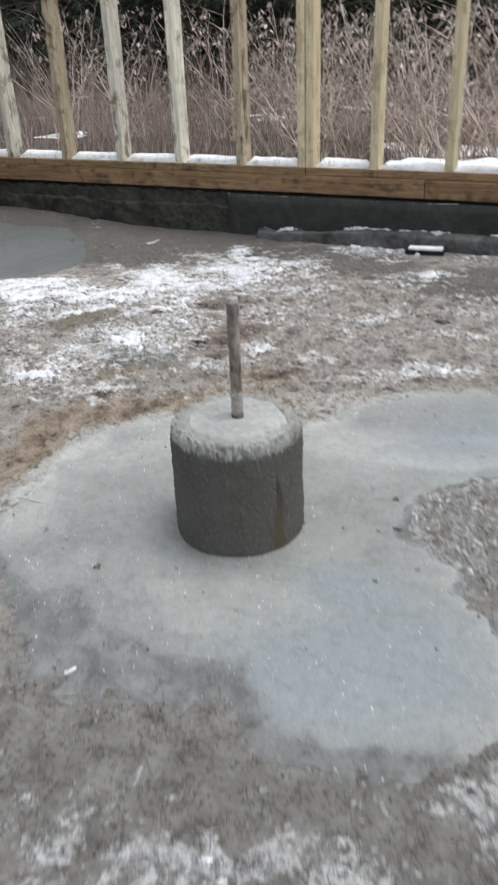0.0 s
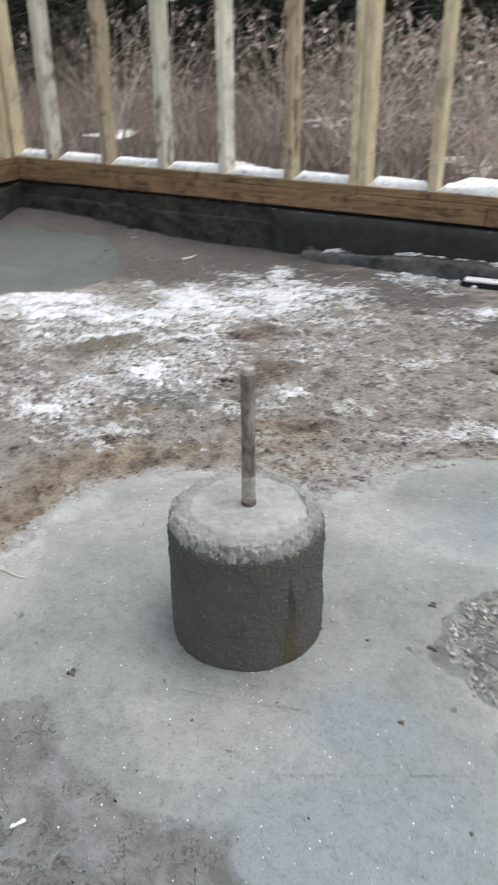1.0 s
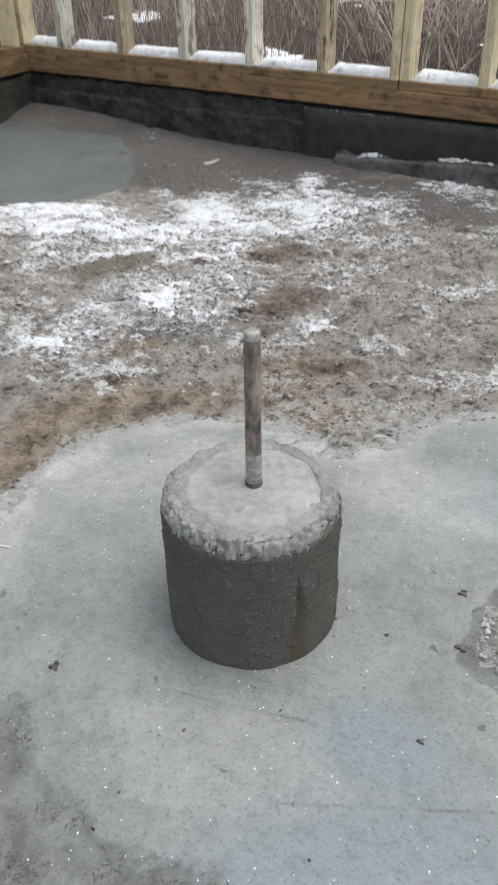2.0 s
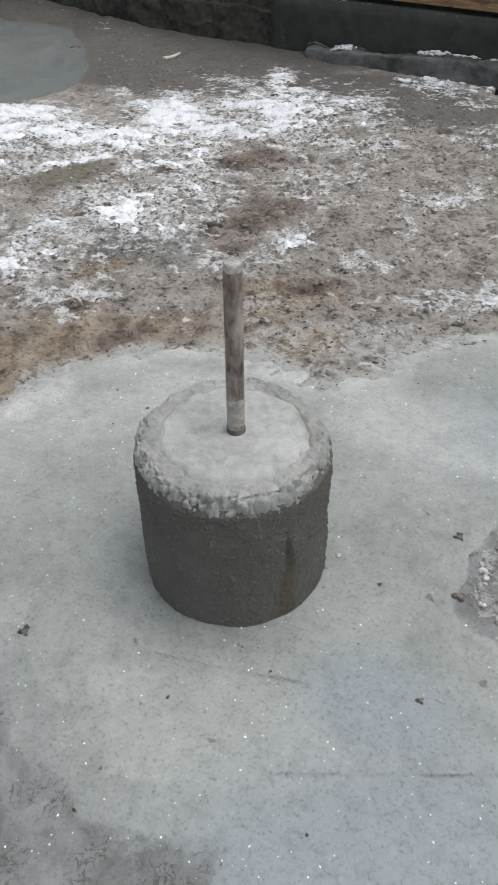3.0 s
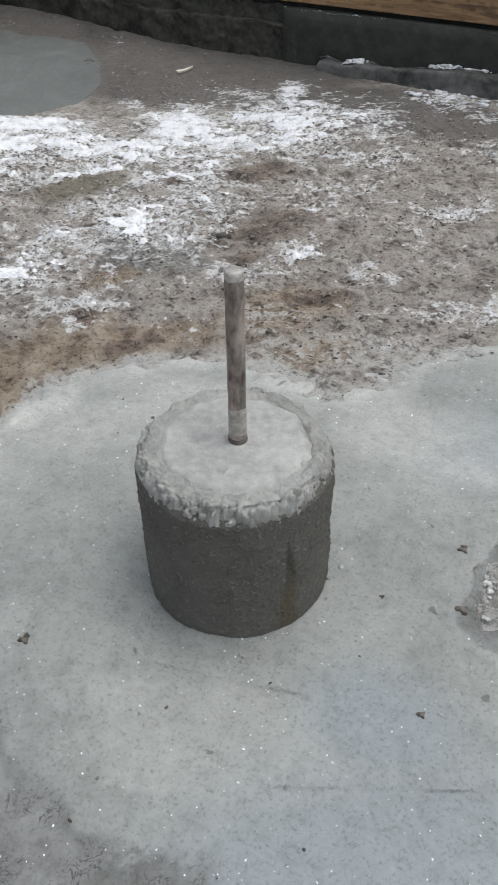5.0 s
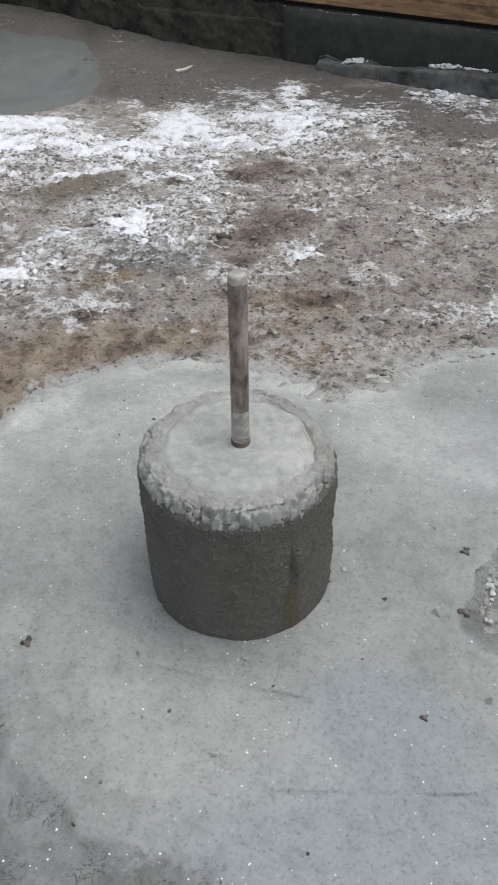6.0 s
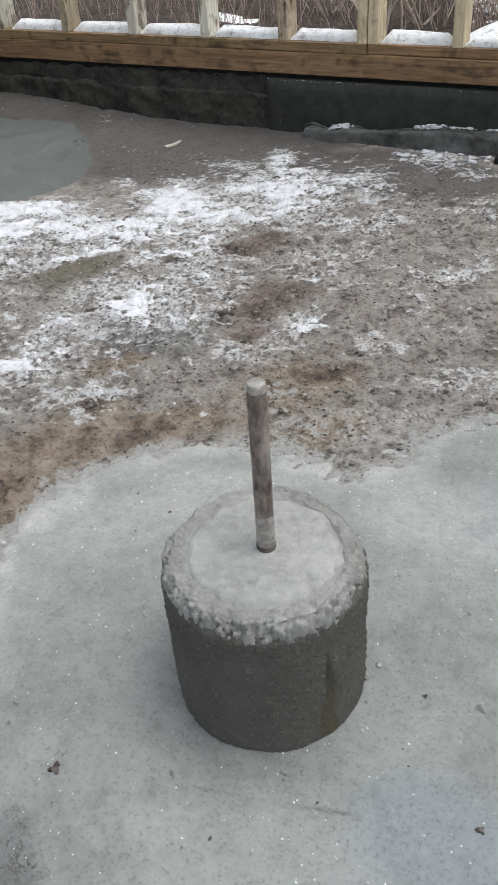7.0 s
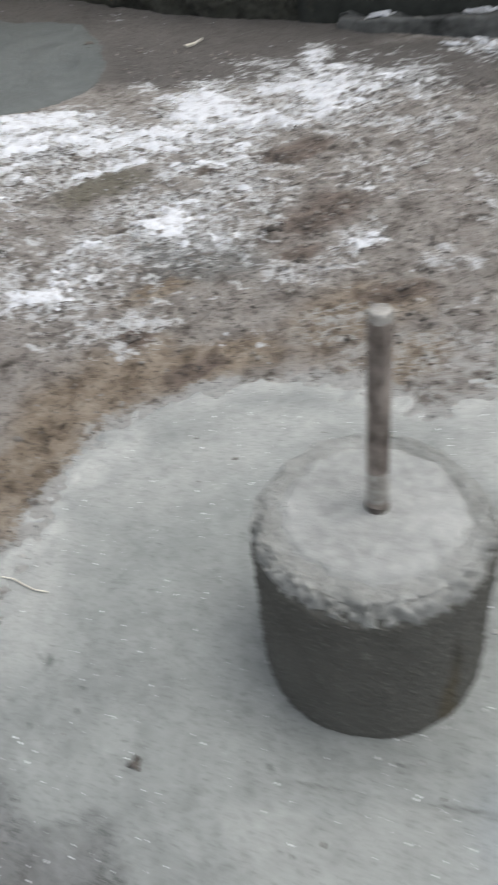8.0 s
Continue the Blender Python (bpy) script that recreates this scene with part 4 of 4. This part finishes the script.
# a thin pale line along the panel's top edge
joined_lumps("frost_line", 3000, (-1.95, 1.2, 4.3045, 4.316), (0.001, 0.0028), SNOW_OLD, "fine pale grains along the footing's top edge", "snow", 11, lambda x, y, r: fbm(x, y, 0.3, 3, 137) > -0.15)
for ob in [o for o in bpy.data.objects if o.name.startswith("frost_line")]:
    ob.location.z = 0.227
joined_lumps("footing_snow", 300, (-2.0, 0.2, 4.04, 4.21), (0.005, 0.020), SNOW_OLD, "lumps of snow at the foot of the wall", "snow", 10,
             lambda x, y, r: (fbm(x, y, 0.3, 3, 133) + 0.5 * (blobs(x, y, [(-0.9, 4.12, 0.25, 0.1), (-1.85, 4.24, 0.12, 0.05), (-0.3, 4.1, 0.3, 0.1)])) > -0.05))


def wood_chip():
    bm = bmesh.new()
    box_bm(bm, -0.042, 0.042, -0.015, 0.015, 0, 0.009, 0.002, 6)
    for v in bm.verts:
        v.co.y *= 0.55 - 0.45 * v.co.x / 0.042
        v.co.z += 0.010 * max(0, v.co.x / 0.042)
    ob = part("wood_chip", bm, CHIPWOOD)
    ob.matrix_world = pose(-2.28, 3.965, ground_z(-2.28, 3.965) + 0.001, 0, 0, 60)
    tagged(ob, "pale split wood chip lying on the mud", "wood chip")


wood_chip()


def ice_flake(x, y, long, wide, thick, turn, z=0.0):
    """A flat splinter of ice with a broken outline."""
    bm = bmesh.new()
    box_bm(bm, -long / 2, long / 2, -wide / 2, wide / 2, 0, thick, thick * 0.3, 8)
    for v in bm.verts:
        k = noise.noise(Vector((v.co.x / long * 5, turn, 2)))
        v.co.y *= 0.75 + 0.6 * k
        v.co.z += thick * 0.5 * k
    ob = part("ice_flake", bm, SNOW)
    ob.matrix_world = pose(x, y, ground_z(x, y) + z, 0, 0, turn)
    tagged(ob, "thin white flake of ice lying on the ground", "ice flake", "ice flakes")


ice_flake(-0.667, 0.916, 0.026, 0.008, 0.004, 62)


def snowy_offcut():
    board = new("board_offcut")
    tagged(board, "short board offcut in shadow black, capped with clean snow", "board offcut")
    # The board's near-black paints the dark shadow beneath the snow.
    bm = bmesh.new()
    box_bm(bm, -0.10, 0.10, -0.035, 0.035, 0, 0.022, 0.003, 6, 0.002, 5)
    part("board", bm, SHADE_BLACK, board)
    bm = bmesh.new()
    box_bm(bm, -0.085, 0.09, -0.030, 0.028, 0.021, 0.034, 0.006, 8, 0.004, 9)
    part("snow_cap", bm, SNOW, board, "clean white snow")
    x, y = -0.74, 4.165
    board.matrix_world = pose(x, y, ground_z(x, y) + 0.004, 0, 0, 4)


snowy_offcut()


def tubes(paths, sides=3):
    """Tapered tubes along paths of (point, radius)."""
    vs, fs = [], []
    for path in paths:
        base = len(vs)
        for i, (p, r) in enumerate(path):
            d = (Vector(path[min(i + 1, len(path) - 1)][0]) - Vector(path[max(i - 1, 0)][0])).normalized()
            u = d.orthogonal().normalized()
            w = d.cross(u)
            for k in range(sides):
                a = 2 * math.pi * k / sides
                vs.append(tuple(Vector(p) + (u * math.cos(a) + w * math.sin(a)) * r))
        for i in range(len(path) - 1):
            for k in range(sides):
                m = (k + 1) % sides
                fs.append((base + i * sides + k, base + i * sides + m, base + (i + 1) * sides + m, base + (i + 1) * sides + k))
    return vs, fs


TWIG = [(-1.190 + 0.0237 * i, 1.394 + 0.0008 * i) for i in range(5)]
twig = arrays("twig", *tubes([[((x, y + 0.003 * math.sin(i * 1.7), ground_z(x, y) + 0.003), 0.0015) for i, (x, y) in enumerate(TWIG)]], 6), CHIPWOOD)
tagged(twig, "thin pale dry twig on the cement", "twig")


# ---- dead brush behind the wall ----
def wander(rng, start, height, lean, segs, r, curl=0.12):
    p, out = Vector(start), []
    d = Vector((lean[0], lean[1], 1)).normalized()
    for i in range(segs + 1):
        out.append((tuple(p), r * (1 - 0.75 * i / segs)))
        d = (d + Vector((rng.uniform(-1, 1), rng.uniform(-1, 1), rng.uniform(-0.6, 0.35))) * curl).normalized()
        p = p + d * height / segs
    return out


def outer_z(x, y):
    return float(land(np.array([float(x)]), np.array([float(y)]))[0])


def leaf_cards(points, size, rng, drop=0.5):
    """Small curled leaves: folded four-cornered blades."""
    vs, fs = [], []
    for p in points:
        d = Vector((rng.uniform(-1, 1), rng.uniform(-1, 1), -drop - rng.random())).normalized()
        side = d.orthogonal().normalized()
        side = (side * math.cos(1) + d.cross(side) * rng.uniform(-1, 1)).normalized()
        up = d.cross(side)
        s = size * rng.uniform(0.5, 1.3)
        b = len(vs)
        p = Vector(p)
        for q in (p, p + d * s * 0.5 + side * s * 0.22 + up * s * 0.12, p + d * s + up * s * 0.2, p + d * s * 0.5 - side * s * 0.22 + up * s * 0.12, p + d * s * 0.5):
            vs.append(tuple(q))
        fs += [(b, b + 1, b + 4), (b + 1, b + 2, b + 4), (b + 2, b + 3, b + 4), (b + 3, b, b + 4)]
    return vs, fs


def dead_shrub(seed, height, spread, stems):
    rng = random.Random(seed)
    shrub = new("dead_shrub")
    tagged(shrub, "bare tangled winter shrub with curled grey-brown leaves", "shrub", "dead shrubs")
    tips = []
    for _ in range(stems):
        lean = (rng.uniform(-1, 1) * spread, rng.uniform(-1, 1) * spread)
        main = wander(rng, (rng.uniform(-0.12, 0.12), rng.uniform(-0.12, 0.12), -0.03), height * rng.uniform(0.7, 1.1), lean, 8, rng.uniform(0.004, 0.010), 0.2)
        paths = [main]
        for _ in range(rng.randint(4, 7)):
            q, r = main[rng.randint(2, 7)]
            side = wander(rng, q, height * rng.uniform(0.2, 0.5), (rng.uniform(-1.6, 1.6), rng.uniform(-1.6, 1.6)), 5, r * 0.6, 0.3)
            paths.append(side)
            tips += [p for p, _ in side[2:]]
        tips += [p for p, _ in main[5:]]
        arrays("stem", *tubes(paths), BRANCH, shrub, smooth=False)
    pts = []
    for t in tips:
        if rng.random() < 0.16:
            pts += [Vector(t) + Vector((rng.gauss(0, 0.02), rng.gauss(0, 0.02), rng.gauss(0, 0.02))) for _ in range(rng.randint(2, 5))]
    arrays("foliage", *leaf_cards(pts, 0.050, rng), LEAF, shrub, "curled grey-brown dead leaves", smooth=False)
    return shrub


SHRUBS = [dead_shrub(s, h, sp, n) for s, h, sp, n in ((1, 1.50, 0.6, 13), (2, 1.30, 0.8, 12), (3, 1.15, 0.6, 13))]
rng = random.Random(40)
PLACES = [(-1.9, 6.6), (-1.2, 6.2), (-0.6, 6.0), (-0.1, 6.5), (0.5, 6.2), (-1.6, 7.3), (-0.7, 7.1), (0.2, 7.5), (1.0, 6.9), (-2.7, 6.9), (-3.4, 7.3), (-4.3, 7.0), (-5.3, 7.4), (-2.3, 7.9), (-3.0, 8.2), (1.7, 6.4), (-0.95, 5.95), (-0.35, 5.85), (0.25, 5.95), (-1.45, 6.9), (-2.1, 6.2), (0.8, 5.9)]
for i, (x, y) in enumerate(PLACES):
    m = pose(x, y, outer_z(x, y), 0, 0, rng.uniform(0, 360))
    if i < 3:
        SHRUBS[i].matrix_world = m
    else:
        copy_thing(SHRUBS[i % 3], m)


def thicket():
    rng = random.Random(77)
    paths, heads = [], []
    for _ in range(6200):
        y = 5.4 + 3.6 * rng.random() ** 0.8
        x = rng.uniform(-8.5, 3.0) if y > 6.4 else rng.uniform(-5.5, 1.5)
        if fbm(np.array([x]), np.array([y]), 0.9, 3, 141)[0] < -0.25 - 0.2 * (y - 6):
            continue
        if x < -1.9 and rng.random() < 0.4:
            continue
        if blob(x, y, -0.75, 5.3, 1.25, 0.55) > 0 and rng.random() < 0.8:
            continue
        h = rng.uniform(0.25, 0.95) * (0.55 + 0.16 * (y - 5.0))
        p = wander(rng, (x, y, outer_z(x, y) - 0.02), h, (rng.gauss(0, 0.25), rng.gauss(0, 0.25)), 4, rng.uniform(0.0018, 0.004), 0.15)
        paths.append(p)
        if rng.random() < 0.2:
            heads += [Vector(p[-1][0]) + Vector((rng.gauss(0, 0.015), rng.gauss(0, 0.015), rng.gauss(0, 0.03))) for _ in range(4)]
    tagged(arrays("brush_thicket", *tubes(paths), STEM, smooth=False), "dense dead brown weed stalks in snow", "brush", kind="stuff")
    tagged(arrays("dead_seed_heads", *leaf_cards(heads, 0.024, rng), LEAF, smooth=False), "dry pale seed heads on dead weeds", "seed heads", kind="stuff")


thicket()


# ---- spruces and the woods behind ----
def spruce(seed, height):
    rng = random.Random(seed)
    tree = new("spruce_tree")
    tagged(tree, "dark green spruce with drooping boughs at the wood's edge", "tree", "spruces")
    arrays("trunk", *tubes([[((0, 0, -0.2 + (height + 0.2) * i / 8), 0.11 * (1 - 0.93 * i / 8)) for i in range(9)]], 9), BARK, tree)
    vs, fs, limbs = [], [], []
    z = 0.15
    while z < height * 0.97:
        reach = (height - z) * 0.30 + 0.15
        for _ in range(rng.randint(6, 8)):
            a = rng.uniform(0, 2 * math.pi)
            n = 9
            L = reach * rng.uniform(0.7, 1.1)
            pts = []
            for i in range(n):
                u = i / (n - 1)
                pts.append(Vector((math.cos(a) * L * u, math.sin(a) * L * u, z + 0.10 * u * L - 0.30 * u * u * L + rng.uniform(-0.02, 0.02))))
            limbs.append([(tuple(p), 0.014 * (1 - 0.8 * i / (n - 1))) for i, p in enumerate(pts)])
            for i in range(1, n):
                for _ in range(7):
                    side = Vector((-math.sin(a), math.cos(a), 0)) * rng.choice((-1, 1))
                    d = (Vector((math.cos(a), math.sin(a), 0)) * rng.uniform(0.2, 1) + side * rng.uniform(0.3, 1) + Vector((0, 0, rng.uniform(-0.8, 0.1)))).normalized()
                    p = pts[i] + (pts[i - 1] - pts[i]) * rng.random()
                    s = rng.uniform(0.10, 0.22) * (1.15 - 0.5 * i / n)
                    w = d.cross(Vector((0, 0, 1))).normalized() * s * 0.16
                    b = len(vs)
                    vs += [tuple(p), tuple(p + d * s * 0.5 + w), tuple(p + d * s), tuple(p + d * s * 0.5 - w)]
                    fs.append((b, b + 1, b + 2, b + 3))
        z += 0.22 + 0.02 * z
    lv, lf = tubes(limbs)
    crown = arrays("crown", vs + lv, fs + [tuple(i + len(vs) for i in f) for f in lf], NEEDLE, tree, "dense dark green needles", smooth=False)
    crown.data.materials.append(BARK)
    crown.data.polygons.foreach_set("material_index", [0] * len(fs) + [1] * len(lf))
    return tree


TREES = [spruce(201, 7.5), spruce(202, 6.4), spruce(203, 8.4)]
rng = random.Random(9)
SPOTS = [(-7.2, 13.2), (-5.3, 13.9), (-3.4, 13.1), (-1.6, 13.7), (0.1, 13.0), (1.9, 13.6), (-9.2, 13.0), (-11.2, 13.7), (-6.3, 16.2), (-4.3, 16.6), (-2.4, 16.0), (-0.6, 16.5), (1.2, 16.1), (-8.3, 16.1), (-10.4, 16.5), (3.6, 14.5), (-12.8, 15.2)]
for i, (x, y) in enumerate(SPOTS):
    m = pose(x, y, outer_z(x, y), 0, 0, rng.uniform(0, 360))
    if i < 3:
        TREES[i].matrix_world = m
    else:
        copy_thing(TREES[i % 3], m)

# backdrop sheet: the shade within the woods is put into its near-black colour
bx = np.linspace(-1, 1, 80)
verts = [(40 * math.sin(u * 1.3) - 3, 22 * math.cos(u * 1.3) + 0, z) for u in bx for z in (-1.0, 5.0, 9 + 1.6 * noise.noise(Vector((u * 25, 0, 0))) + 1.0 * noise.noise(Vector((u * 80, 3, 0))))]
faces = [(i * 3 + j, i * 3 + 3 + j, i * 3 + 4 + j, i * 3 + 1 + j) for i in range(79) for j in range(2)]
tagged(arrays("backdrop", verts, faces, FAR), "distant conifer woods with their shade painted near-black", "woods", kind="structure")
